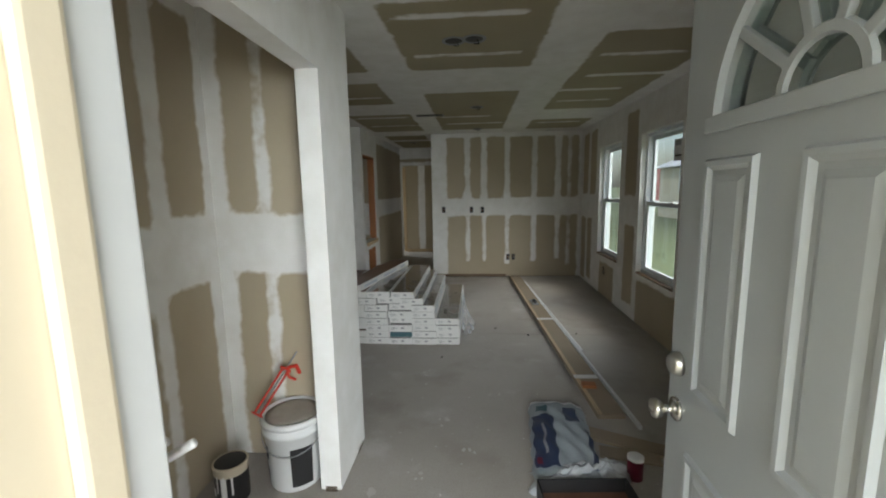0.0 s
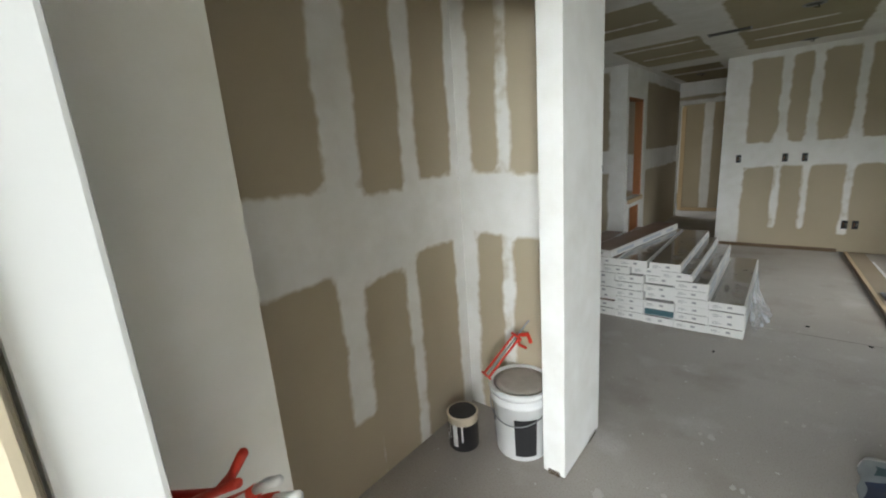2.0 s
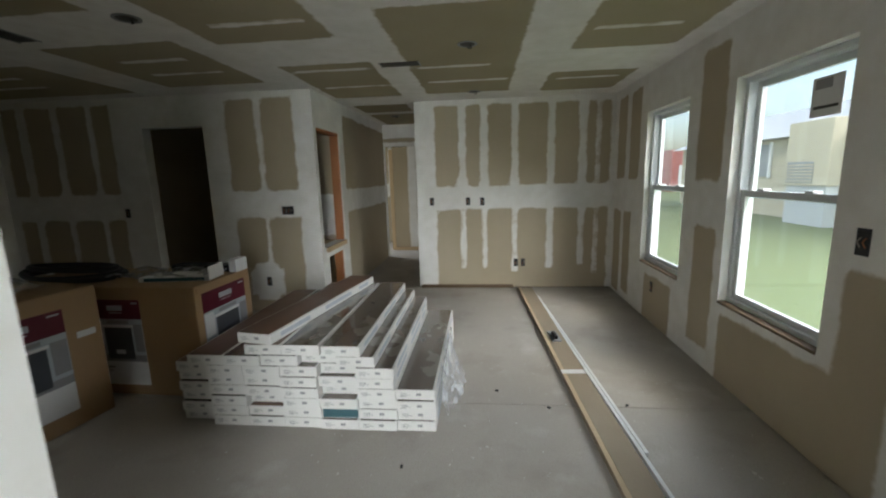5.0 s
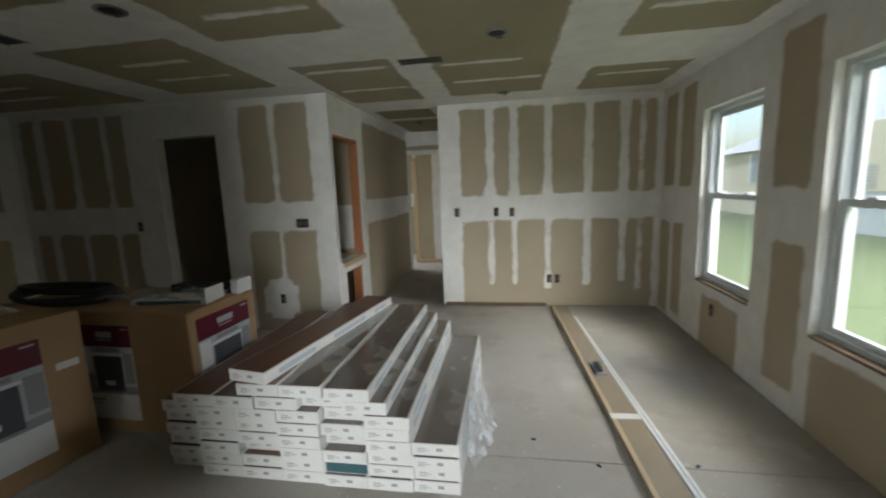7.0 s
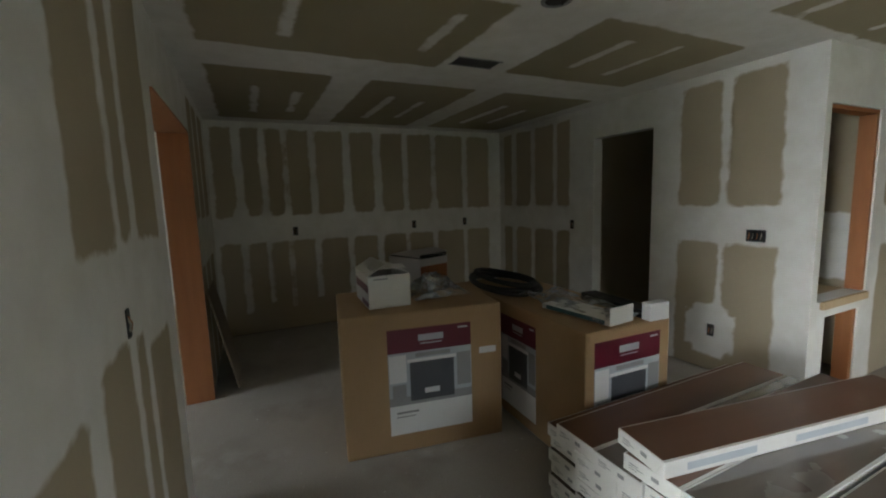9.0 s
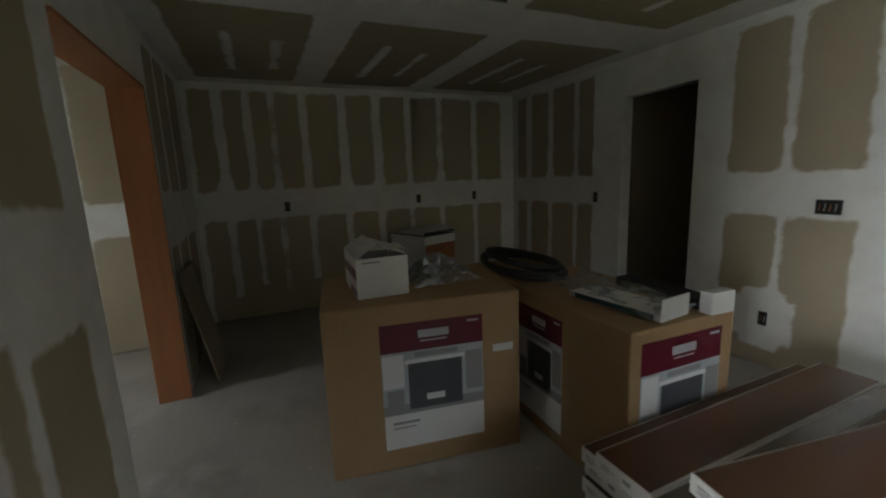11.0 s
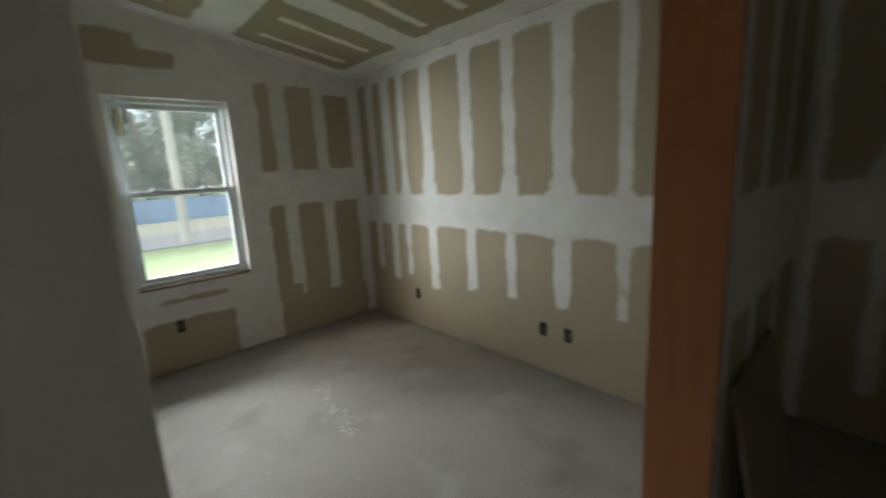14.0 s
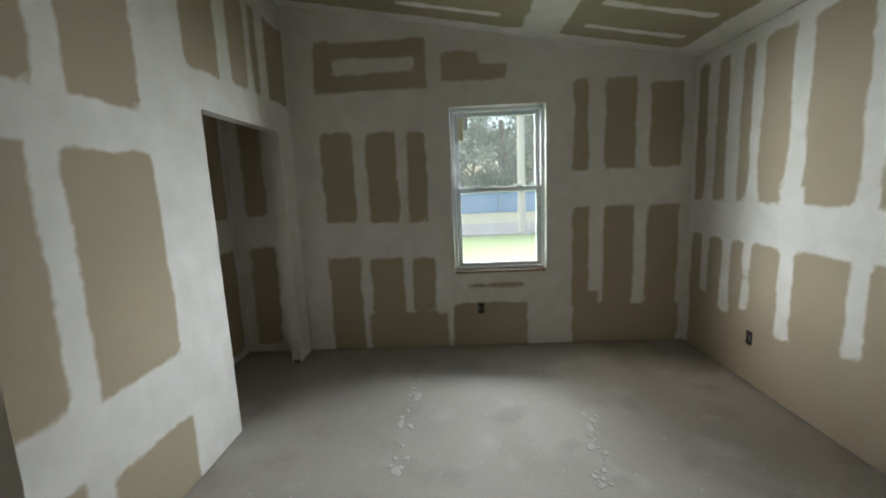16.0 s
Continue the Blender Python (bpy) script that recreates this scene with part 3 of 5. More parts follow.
# ceilings
def bay(x0, x1, y0, y1, stripes=()):
    """The bare field of one ceiling board, less the screw stripes (y, x0, x1) across it."""
    out, a = [], y0
    for y, sx0, sx1 in sorted(stripes):
        h = rnd.uniform(0.028, 0.04)
        out += [(x0, x1, a, y - h), (x0, sx0, y - h - 0.05, y + h + 0.05), (sx1, x1, y - h - 0.05, y + h + 0.05)]
        a = y + h
    return out + [(x0, x1, a, y1)]


lc = bay(-0.09, 0.84, 0.95, 2.3, [(1.4, 0.0, 0.7), (1.9, 0.05, 0.75)]) + bay(-0.09, 0.84, 2.58, 3.76, [(2.76, -0.04, 0.70), (3.42, 0.0, 0.75)])
lc += bay(-0.09, 0.84, 4.55, 7.03, [(5.31, -0.03, 0.30), (5.30, 0.56, 0.84), (5.876, -0.04, 0.61), (6.445, 0.0, 0.80)])
lc += bay(1.22, 2.0, 3.1, 5.56, [(3.55, 1.3, 1.9), (4.1, 1.35, 2.0), (4.6, 1.25, 1.8), (5.1, 1.3, 1.85)]) + bay(1.20, 2.0, 6.28, 7.14, [(6.55, 1.3, 1.9)])
lc += bay(-1.20, -0.42, 2.8, 3.75, [(3.2, -1.1, -0.5)]) + bay(-1.3, -0.45, 4.1, 4.98, [(4.65, -1.14, -0.52)]) + bay(-1.18, -0.39, 5.6, 7.04, [(5.80, -1.12, -0.45), (6.48, -1.1, -0.45)])
lc += bay(-2.62, -1.62, 2.85, 4.32, [(3.3, -2.4, -1.8), (4.10, -2.37, -1.80)]) + bay(-2.56, -1.55, 4.85, 6.10, [(5.25, -2.3, -1.75), (5.65, -2.35, -1.7)])
for y0, y1 in ((2.85, 3.70), (3.98, 4.92), (5.2, 6.25)):
    lc += bay(-4.85, -3.05, y0, y1, [(y0 + 0.32, -4.5, -3.5), (y0 + 0.65, -4.4, -3.6)])
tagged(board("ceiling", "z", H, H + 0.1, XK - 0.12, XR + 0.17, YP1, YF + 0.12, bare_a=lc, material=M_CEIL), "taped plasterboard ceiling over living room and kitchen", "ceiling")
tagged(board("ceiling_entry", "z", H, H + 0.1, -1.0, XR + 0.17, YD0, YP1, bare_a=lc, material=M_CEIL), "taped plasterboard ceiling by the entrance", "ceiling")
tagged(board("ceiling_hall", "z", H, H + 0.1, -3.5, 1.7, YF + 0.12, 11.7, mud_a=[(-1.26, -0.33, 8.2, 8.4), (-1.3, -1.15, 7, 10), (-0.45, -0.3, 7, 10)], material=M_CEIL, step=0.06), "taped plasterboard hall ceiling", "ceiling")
bc = [(XB, XB + 0.22, -1, 2.6), (XB, -0.4, YB, YB + 0.16)]
for y in (0.2, 1.42):
    bc.append((XB, -0.4, y - 0.13, y + 0.13))
bc.append((-3.4, -3.1, -1, 2.6))
for y in (-0.6, -0.2, 0.55, 0.95, 1.8, 2.15):
    for x0, x1 in ((-4.3, -3.55), (-2.9, -2.1), (-1.8, -1.2)):
        bc.append((x0, x1, y - 0.035, y + 0.035))
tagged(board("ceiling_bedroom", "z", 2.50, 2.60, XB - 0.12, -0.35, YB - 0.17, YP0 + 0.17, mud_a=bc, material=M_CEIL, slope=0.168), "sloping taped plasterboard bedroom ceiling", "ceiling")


# ---- windows and door ----
def window(name, wall_axis, c, thick, u, z, label):
    """A white single-hung window: frame, two sashes, meeting rail with latches, two panes. c: the room's face of the wall; thick: signed depth of the wall."""
    top = tagged(empty(name), label, "window", kind="structure")
    s = 1 if thick > 0 else -1

    def bx(name_, a, b, ua, ub, za, zb, mat, parent=top, bevel=0.004, lab=""):
        lo, hi = sorted((c + s * a, c + s * b))
        bm = boxm(lo, hi, ua, ub, za, zb, bevel) if wall_axis == "x" else boxm(ua, ub, lo, hi, za, zb, bevel)
        return part(name_, bm, mat, parent, lab)

    (ua, ub), (za, zb), f = u, z, 0.035
    e = 0.002
    fr = empty("window_frame")
    fr.parent = top
    bx("jamb", 0.055, 0.15, ua + e, ua + f, za + f, zb - f, M_VINYL, fr)
    bx("jamb", 0.055, 0.15, ub - f, ub - e, za + f, zb - f, M_VINYL, fr)
    bx("head", 0.055, 0.15, ua + e, ub - e, zb - f, zb - e, M_VINYL, fr)
    bx("sill", 0.05, 0.15, ua + e, ub - e, za + e, za + f, M_VINYL, fr)
    mid = (za + zb) / 2
    w = 0.04
    for sash, a, b, z0, z1 in (("upper_sash", 0.108, 0.138, mid - 0.02, zb - f - 0.002), ("lower_sash", 0.068, 0.098, za + f + 0.002, mid + 0.03)):
        sh = empty(sash)
        sh.parent = top
        l, r = ua + f + 0.002, ub - f - 0.002
        bx("stile", a, b, l, l + w, z0, z1, M_VINYL, sh)
        bx("stile", a, b, r - w, r, z0, z1, M_VINYL, sh)
        bx("rail", a + 0.001, b - 0.001, l + w, r - w, z1 - w, z1, M_VINYL, sh)
        bx("rail", a + 0.001, b - 0.001, l + w, r - w, z0, z0 + w * 0.9, M_VINYL, sh)
        p = bx("pane", (a + b) / 2 - 0.003, (a + b) / 2 + 0.003, l + w - 0.004, r - w + 0.004, z0 + w * 0.9 - 0.004, z1 - w + 0.004, M_GLASS, sh, 0)
        p.visible_shadow = False
    for k in (0.28, 0.72):
        uu = ua + (ub - ua) * k
        bx("sash_lock", 0.05, 0.10, uu - 0.03, uu + 0.03, mid + 0.03, mid + 0.045, M_VINYL, top, 0.004)
    bx("sill_board", -0.006, 0.05, ua + 0.003, ub - 0.003, za - 0.014, za + 0.004, M_WOODSILL, top, 0.003, "thin brown wood sill strip")
    return top


window("window_1", "x", XR, 0.17, W1, WZ, "white vinyl single-hung window in the plasterboard wall")
w2 = window("window_2", "x", XR, 0.17, W2, WZ, "white vinyl single-hung window with a paper sticker")
w3 = window("window_3", "y", YB, -0.17, BW, BZ, "white vinyl single-hung bedroom window with a yellow sticker")
st = part("sticker", boxm(-2.605, -2.535, YB - 0.1175, YB - 0.116, 1.94, 2.165), M_STICKER, w3, "pale yellow glazing sticker")
part("sticker_bar", boxm(-2.56, -2.545, YB - 0.1155, YB - 0.1145, 2.10, 2.14), M_INK, st)
part("sticker", boxm(-2.648, -2.608, YB - 0.1175, YB - 0.116, 2.03, 2.165), M_LABEL, w3, "white glazing sticker")
st = part("sticker", boxm(XR + 0.116, XR + 0.1175, 4.35, 4.55, 1.745, 1.945), M_LABEL, w2, "grey printed glazing sticker")
part("sticker_bar", boxm(XR + 0.1145, XR + 0.1155, 4.42, 4.53, 1.885, 1.935), M_INK, st)
part("sticker_bar", boxm(XR + 0.1145, XR + 0.1155, 4.37, 4.53, 1.785, 1.80), M_BLACK, st)


def front_door():
    """The open entrance door: a primed steel leaf with raised panels and a fan-shaped light, swung inwards about its hinges."""
    top = tagged(empty("door_1", pose(0.985, 0.72, 0, 0, 0, 89)), "white primed panel door standing open, with a half-round fan light", "door", kind="structure")
    W, D, Z0, Z1 = 0.87, 0.044, 0.012, 2.04
    cx, cz, R = 0.43, 1.67, 0.285
    # leaf with a half-round hole, local x along the leaf, y through it
    n = 24
    arc = [(cx + R * math.cos(math.pi * i / n), cz + R * math.sin(math.pi * i / n)) for i in range(n + 1)]
    bm = bmesh.new()

    def strip(pts):
        f = bm.faces.new([bm.verts.new((x, -D / 2, z)) for x, z in pts])
        return f

    strip([(0, Z0), (W, Z0), (W, cz), (0, cz)])
    strip([(W, cz), (W, Z1), (cx + R, Z1), (cx + R, cz)])
    strip([(0, cz), (cx - R, cz), (cx - R, Z1), (0, Z1)])
    for a, b in zip(arc, arc[1:]):
        strip([a, (a[0], Z1), (b[0], Z1), b])
    bmesh.ops.remove_doubles(bm, verts=bm.verts, dist=1e-5)
    ext = bmesh.ops.extrude_face_region(bm, geom=list(bm.faces))
    bmesh.ops.translate(bm, vec=(0, D, 0), verts=[g for g in ext["geom"] if isinstance(g, bmesh.types.BMVert)])
    bmesh.ops.recalc_face_normals(bm, faces=bm.faces)
    part("leaf", bm, M_DOOR, top)
    # fan light: ring, spokes, hub on both faces, glass within
    for y, nm in ((-D / 2, "fan_frame"), (D / 2, "fan_frame")):
        bm = bmesh.new()
        s = -1 if y < 0 else 1
        prof = [(R - 0.008, 0.0), (R + 0.004, 0.012), (R + 0.03, 0.010), (R + 0.042, 0.0)]
        rings = []
        for i in range(n + 1):
            a = math.pi * i / n
            rings.append([bm.verts.new((cx + r * math.cos(a), y + s * d, cz + r * math.sin(a))) for r, d in prof])
        for p, q in zip(rings, rings[1:]):
            for k in range(3):
                bm.faces.new((p[k], q[k], q[k + 1], p[k + 1]))
        box_into(bm, cx - R - 0.042, cx + R + 0.042, *sorted((y, y + s * 0.012)), cz - 0.035, cz + 0.004, 0.004)
        for k in (36, 72, 108, 144):
            a = radians(k)
            m = Matrix.Translation((cx, y - s * 0.006, cz)) @ Matrix.Rotation(-a, 4, "Y")
            box_into(bm, 0.09, R, -0.007, 0.007, -0.011, 0.011, 0.003, m)
        rings = []
        for i in range(13):
            a = math.pi * i / 12
            rings.append([bm.verts.new((cx + r * math.cos(a), y + s * d - s * 0.006, cz + r * math.sin(a))) for r, d in ((0.078, 0), (0.082, 0.008), (0.098, 0.008), (0.102, 0))])
        for p, q in zip(rings, rings[1:]):
            for k in range(3):
                bm.faces.new((p[k], q[k], q[k + 1], p[k + 1]))
        bmesh.ops.recalc_face_normals(bm, faces=bm.faces)
        part(nm, bm, M_DOOR, top, "moulded half-round frame with spokes")
    bm = bmesh.new()
    ring = [(cx + (R - 0.002) * math.cos(math.pi * i / n), cz + (R - 0.002) * math.sin(math.pi * i / n)) for i in range(n + 1)]
    f = bm.faces.new([bm.verts.new((x, -0.003, z)) for x, z in ring])
    ext = bmesh.ops.extrude_face_region(bm, geom=[f])
    bmesh.ops.translate(bm, vec=(0, 0.006, 0), verts=[g for g in ext["geom"] if isinstance(g, bmesh.types.BMVert)])
    bmesh.ops.recalc_face_normals(bm, faces=bm.faces)
    part("pane", bm, M_GLASS, top).visible_shadow = False
    # raised panels on both faces
    for s in (-1, 1):
        for x0, x1 in ((0.245, 0.437), (0.556, 0.748)):
            for z0, z1 in ((0.18, 0.80), (0.968, 1.575)):
                bm = bmesh.new()
                rings = []
                for off, d in ((0.0, 0.0), (0.006, 0.011), (0.018, 0.010), (0.028, 0.001), (0.040, 0.001), (0.055, 0.007)):
                    rings.append([bm.verts.new((x, s * (D / 2 + d), z)) for x, z in ((x0 + off, z0 + off), (x1 - off, z0 + off), (x1 - off, z1 - off), (x0 + off, z1 - off))])
                for p, q in zip(rings, rings[1:]):
                    for k in range(4):
                        bm.faces.new((p[k], p[(k + 1) % 4], q[(k + 1) % 4], q[k]))
                bm.faces.new(rings[-1])
                bmesh.ops.recalc_face_normals(bm, faces=bm.faces)
                part("panel", bm, M_DOOR, top)
    for s in (-1, 1):
        turn = Matrix.Rotation(radians(90 if s < 0 else -90), 4, "X")
        kn = part("door_knob", lathe([(0.034, 0), (0.034, 0.006), (0.026, 0.012), (0.012, 0.016), (0.011, 0.036), (0.021, 0.042), (0.028, 0.054), (0.026, 0.066), (0.012, 0.072), (0.0, 0.073)],
                                     24, Matrix.Translation((W - 0.052, s * D / 2, 0.885)) @ turn), M_NICKEL, top, "brushed nickel door knob", True)
        part("deadbolt", lathe([(0.033, 0), (0.033, 0.008), (0.028, 0.02), (0.024, 0.026), (0.0, 0.027)], 24, Matrix.Translation((W - 0.052, s * D / 2, 1.02)) @ turn), M_NICKEL, top, "brushed nickel deadbolt", True)
    for z in (0.25, 1.0, 1.8):
        part("hinge", tube([(-0.004, D / 2 + 0.006, z - 0.045), (-0.004, D / 2 + 0.006, z + 0.045)], 0.007), M_NICKEL, top)
    # frame round the opening
    fr = tagged(empty("door_frame_1"), "white door jambs with cream outer moulding", "door frame", kind="structure")
    part("jamb", boxm(0.085, 0.105, 0.702, 0.753, 0, 2.058, 0.004), M_JAMB, fr, "white finished jamb edge")
    part("jamb", boxm(0.988, 1.008, 0.602, 0.753, 0, 2.058, 0.003), M_JAMB, fr)
    part("head", boxm(0.085, 1.008, 0.602, 0.753, 2.058, 2.078, 0.003), M_JAMB, fr)
    part("jamb", boxm(0.085, 0.103, 0.602, 0.700, 0, 2.056, 0.003), M_CREAM, fr, "cream painted outer jamb")
    part("door_stop", boxm(0.103, 0.116, 0.66, 0.698, 0.02, 2.045, 0.006), M_CREAM, fr, "cream rounded weather seal")
    part("door_stop", boxm(0.975, 0.988, 0.66, 0.698, 0.02, 2.045, 0.006), M_CREAM, fr, "cream rounded weather seal")
    for x0, x1 in ((0.0, 0.090), (0.99, 1.07)):
        bm = boxm(x0, x1, 0.535, 0.600, 0, 2.13, 0.006)
        box_into(bm, x0 + 0.012, x1 - 0.012, 0.522, 0.537, 0, 2.13, 0.006)
        part("outer_moulding", bm, M_CREAM, fr, "cream brick moulding")
    part("outer_moulding", boxm(0.09, 0.99, 0.535, 0.600, 2.082, 2.13, 0.006), M_CREAM, fr, "cream brick moulding")
    part("threshold", boxm(0.105, 0.988, 0.60, 0.77, 0.001, 0.016, 0.005), M_GREY, fr)


front_door()

# porch walls outside the entrance
tagged(mesh_object("wall_porch", boxm(-0.35, -0.22, YB - 0.17, 0.60, -0.12, 3.0, 0.004), M_STUCCO), "cream stucco porch side wall", "wall", kind="structure")
tagged(mesh_object("wall_facade", boxm(1.08, 2.35, 0.50, 0.598, -0.12, 3.0, 0.004), M_STUCCO), "cream stucco front wall beside the entrance", "wall", kind="structure")
tagged(mesh_object("wall_facade_side", boxm(-0.218, -0.002, 0.50, 0.598, -0.12, 3.0, 0.004), M_STUCCO), "cream stucco front wall beside the entrance", "wall", kind="structure")
tagged(mesh_object("porch_ceiling", boxm(-0.35, 2.35, YB - 0.5, 0.49, 2.46, 2.52, 0.004), M_WHITE), "white porch soffit", "ceiling", kind="structure")
tagged(mesh_object("porch_slab", boxm(-0.35, 2.4, YB - 0.6, 0.60, -0.13, -0.01, 0.006), M_FLOOR), "bare concrete porch slab", "porch", kind="structure")

# wood-lined bedroom opening
fr = tagged(empty("door_frame_2"), "bare red-brown wood lining of the wide opening", "door frame", kind="structure")
part("jamb", boxm(-3.438, -3.418, YP0 - 0.012, YP1 + 0.012, 0.001, 2.045, 0.003), M_WOOD, fr)
part("head", boxm(-3.438, -2.175, YP0 - 0.012, YP1 + 0.012, 2.045, 2.065, 0.003), M_WOOD, fr)
fr = tagged(empty("door_frame_3"), "bare wood lining of the mechanical closet niche", "niche frame", kind="structure")
part("jamb", boxm(-1.37, -1.27, 7.21, 7.247, 0.722, 2.057, 0.003), M_WOOD, fr)
part("head", boxm(-1.37, -1.27, 6.533, 7.21, 2.03, 2.057, 0.003), M_WOOD, fr)
part("shelf", boxm(-2.29, -1.235, 6.58, 7.245, 0.665, 0.719, 0.004), M_LUMBER, fr, "pale plywood platform")
part("stud", boxm(-1.37, -1.27, 7.11, 7.157, 0.002, 0.598, 0.003), M_WOOD, fr)
fr = tagged(empty("door_frame_4"), "bare wood jamb of the back room doorway", "door frame", kind="structure")
part("jamb", boxm(-1.36, -1.287, 10.47, 10.64, 0.001, 2.06, 0.003), M_LUMBER, fr, "pale raw lumber jamb")
part("sill_plate", boxm(-1.285, 0.4, 10.40, 10.498, 0.001, 0.06, 0.003), M_LUMBER, fr, "pale lumber plate along the wall's foot")
tagged(mesh_object("trim", boxm(-0.30, 0.93, YF - 0.022, YF - 0.002, 0.002, 0.045, 0.003), M_WOODSILL), "dull red-brown wood strip along the far wall's foot", "trim", kind="structure")
tank = tagged(empty("refrigerant_drum", pose(-1.75, 6.95, 0.72)), "dark green coated metal drum on the closet platform", "drum")
part("drum_body", lathe([(0.0, 0), (0.13, 0.0), (0.15, 0.03), (0.15, 0.40), (0.12, 0.46), (0.05, 0.48), (0.0, 0.48)], 24), M_GREENTANK, tank, "", True)


# ---- wiring boxes, vents, lamp cans ----
def wall_box(axis, c, s, u, z, w=0.055, h=0.10, gang=1, label="electrical box in the plasterboard, its shaded inside a flat black plate"):
    """An empty wiring box set in the wall: rim, black plate for its shaded well, and loose wire ends. s: which way the
    room lies.
    """
    top = empty("outlet_box")
    tagged(top, label, "outlet box", "wiring boxes")
    w *= gang

    def bx(nm, a, b, ua, ub, za, zb, mat):
        lo, hi = sorted((c + s * a, c + s * b))
        bm = boxm(lo, hi, ua, ub, za, zb, 0.0015) if axis == "x" else boxm(ua, ub, lo, hi, za, zb, 0.0015)
        return part(nm, bm, mat, top)

    # flat black plate on the wall, painted shade of the box's inside
    bx("well", 0.0005, 0.003, u - w / 2, u + w / 2, z - h / 2, z + h / 2, M_BLACK)
    bx("rim", 0.003, 0.006, u - w / 2, u - w / 2 + 0.005, z - h / 2, z + h / 2, M_BOXBLUE)
    bx("rim", 0.003, 0.006, u + w / 2 - 0.005, u + w / 2, z - h / 2, z + h / 2, M_BOXBLUE)
    bx("rim", 0.003, 0.006, u - w / 2 + 0.005, u + w / 2 - 0.005, z + h / 2 - 0.006, z + h / 2, M_BOXBLUE)
    bx("rim", 0.003, 0.006, u - w / 2 + 0.005, u + w / 2 - 0.005, z - h / 2, z - h / 2 + 0.006, M_BOXBLUE)
    for k in range(int(2 * gang)):
        uu = u - w / 2 + w * (k + 0.7) / (2 * gang + 0.4)
        pts = [(c + s * 0.002, uu, z + 0.02), (c + s * 0.012, uu + 0.006, z), (c + s * 0.006, uu - 0.004, z - 0.025)]
        if axis == "y":
            pts = [(p[1], p[0], p[2]) for p in pts]
        part("wire", tube(pts, 0.003, 6), M_COMPOUND if k % 2 else M_WOOD, top)
    return top


for u, z in ((-0.132, 1.17), (0.345, 1.165), (0.532, 1.16), (0.967, 0.345), (1.06, 0.345)):
    wall_box("y", YF, -1, u, z)
for u in (3.54, 5.064, 5.843):
    wall_box("x", XK, 1, u, 1.185)
for u, z in ((-0.133, 0.348), (1.32, 0.342), (1.524, 0.34)):
    wall_box("x", XB, 1, u, z)
wall_box("y", YB, 1, -2.717, 0.377)
wall_box("y", YK, -1, -1.62, 1.167, gang=2.2, w=0.06, h=0.09)
wall_box("y", YK, -1, -1.917, 0.357)
wall_box("y", YK, -1, -3.55, 1.17)
wall_box("x", XR, -1, 3.99, 1.16, h=0.12, w=0.065)
wall_box("x", XR, -1, 6.157, 0.37, w=0.05)
wall_box("y", YP1, 1, -1.37, 1.17, w=0.03, h=0.09)


def wired_box():
    """The switch box beside the entrance, with its red and white wires sticking out into the room."""
    top = tagged(empty("switch_box"), "switch box with red and white stripped wires sticking out", "switch box")
    # black plate stands for the shade within the switch box
    part("well", boxm(-0.20, -0.10, YD1 + 0.0005, YD1 + 0.004, 1.06, 1.20, 0.0015), M_BLACK, top)
    for pts, mat, r in (
        ([(-0.20, 0.752, 1.07), (-0.177, 0.80, 1.120), (-0.13, 0.838, 1.120), (-0.07, 0.842, 1.175), (-0.03, 0.845, 1.222)], M_RED, 0.0038),
        ([(-0.19, 0.752, 1.06), (-0.16, 0.81, 1.085), (-0.06, 0.850, 1.145), (-0.035, 0.853, 1.165)], M_RED, 0.005),
        ([(-0.18, 0.752, 1.05), (-0.13, 0.82, 1.08), (-0.03, 0.856, 1.15), (0.0, 0.858, 1.168)], M_RED, 0.0052),
        ([(-0.04, 0.852, 1.162), (-0.01, 0.857, 1.185), (0.012, 0.859, 1.198)], M_LABEL, 0.004),
        ([(0.0, 0.858, 1.168), (0.03, 0.859, 1.186), (0.048, 0.860, 1.197)], M_LABEL, 0.0042),
        ([(-0.185, 0.752, 1.10), (-0.15, 0.80, 1.115), (-0.09, 0.835, 1.15), (-0.045, 0.838, 1.18)], M_RED, 0.004),
        ([(-0.195, 0.752, 1.045), (-0.14, 0.81, 1.065), (-0.05, 0.852, 1.12), (0.0, 0.856, 1.14)], M_RED, 0.0045),
        ([(-0.17, 0.752, 1.07), (-0.12, 0.82, 1.10), (-0.05, 0.846, 1.152)], M_LABEL, 0.0042),
    ):
        part("wire", tube(pts, r * 1.5, 8), mat, top, "red wire" if mat == M_RED else "white wire", True)


wired_box()


def can_light(x, y):
    top = tagged(empty("lamp_can", pose(x, y, H)), "round lamp can in the ceiling, its shaded inside a flat black disc", "lamp can", "ceiling lamp cans")
    part("rim", lathe([(0.055, -0.001), (0.075, -0.001), (0.075, -0.005), (0.055, -0.005), (0.055, -0.001)], 28), M_GREY, top)
    # black disc: the can's inner shade put into its colour
    part("well", lathe([(0.0, -0.0025), (0.056, -0.0025), (0.056, -0.001), (0.0, -0.001)], 28), M_BLACK, top)
    part("cable", tube([(0.02, 0, -0.004), (0.03, 0.01, -0.03), (0.0, 0.03, -0.02)], 0.004, 6), M_BLACK, top)


for x, y in ((0.41, 3.12), (0.435, 5.28), (-1.5, 4.45), (0.45, 7.0), (0.28, 3.14), (-0.8, 8.6)):
    can_light(x, y)


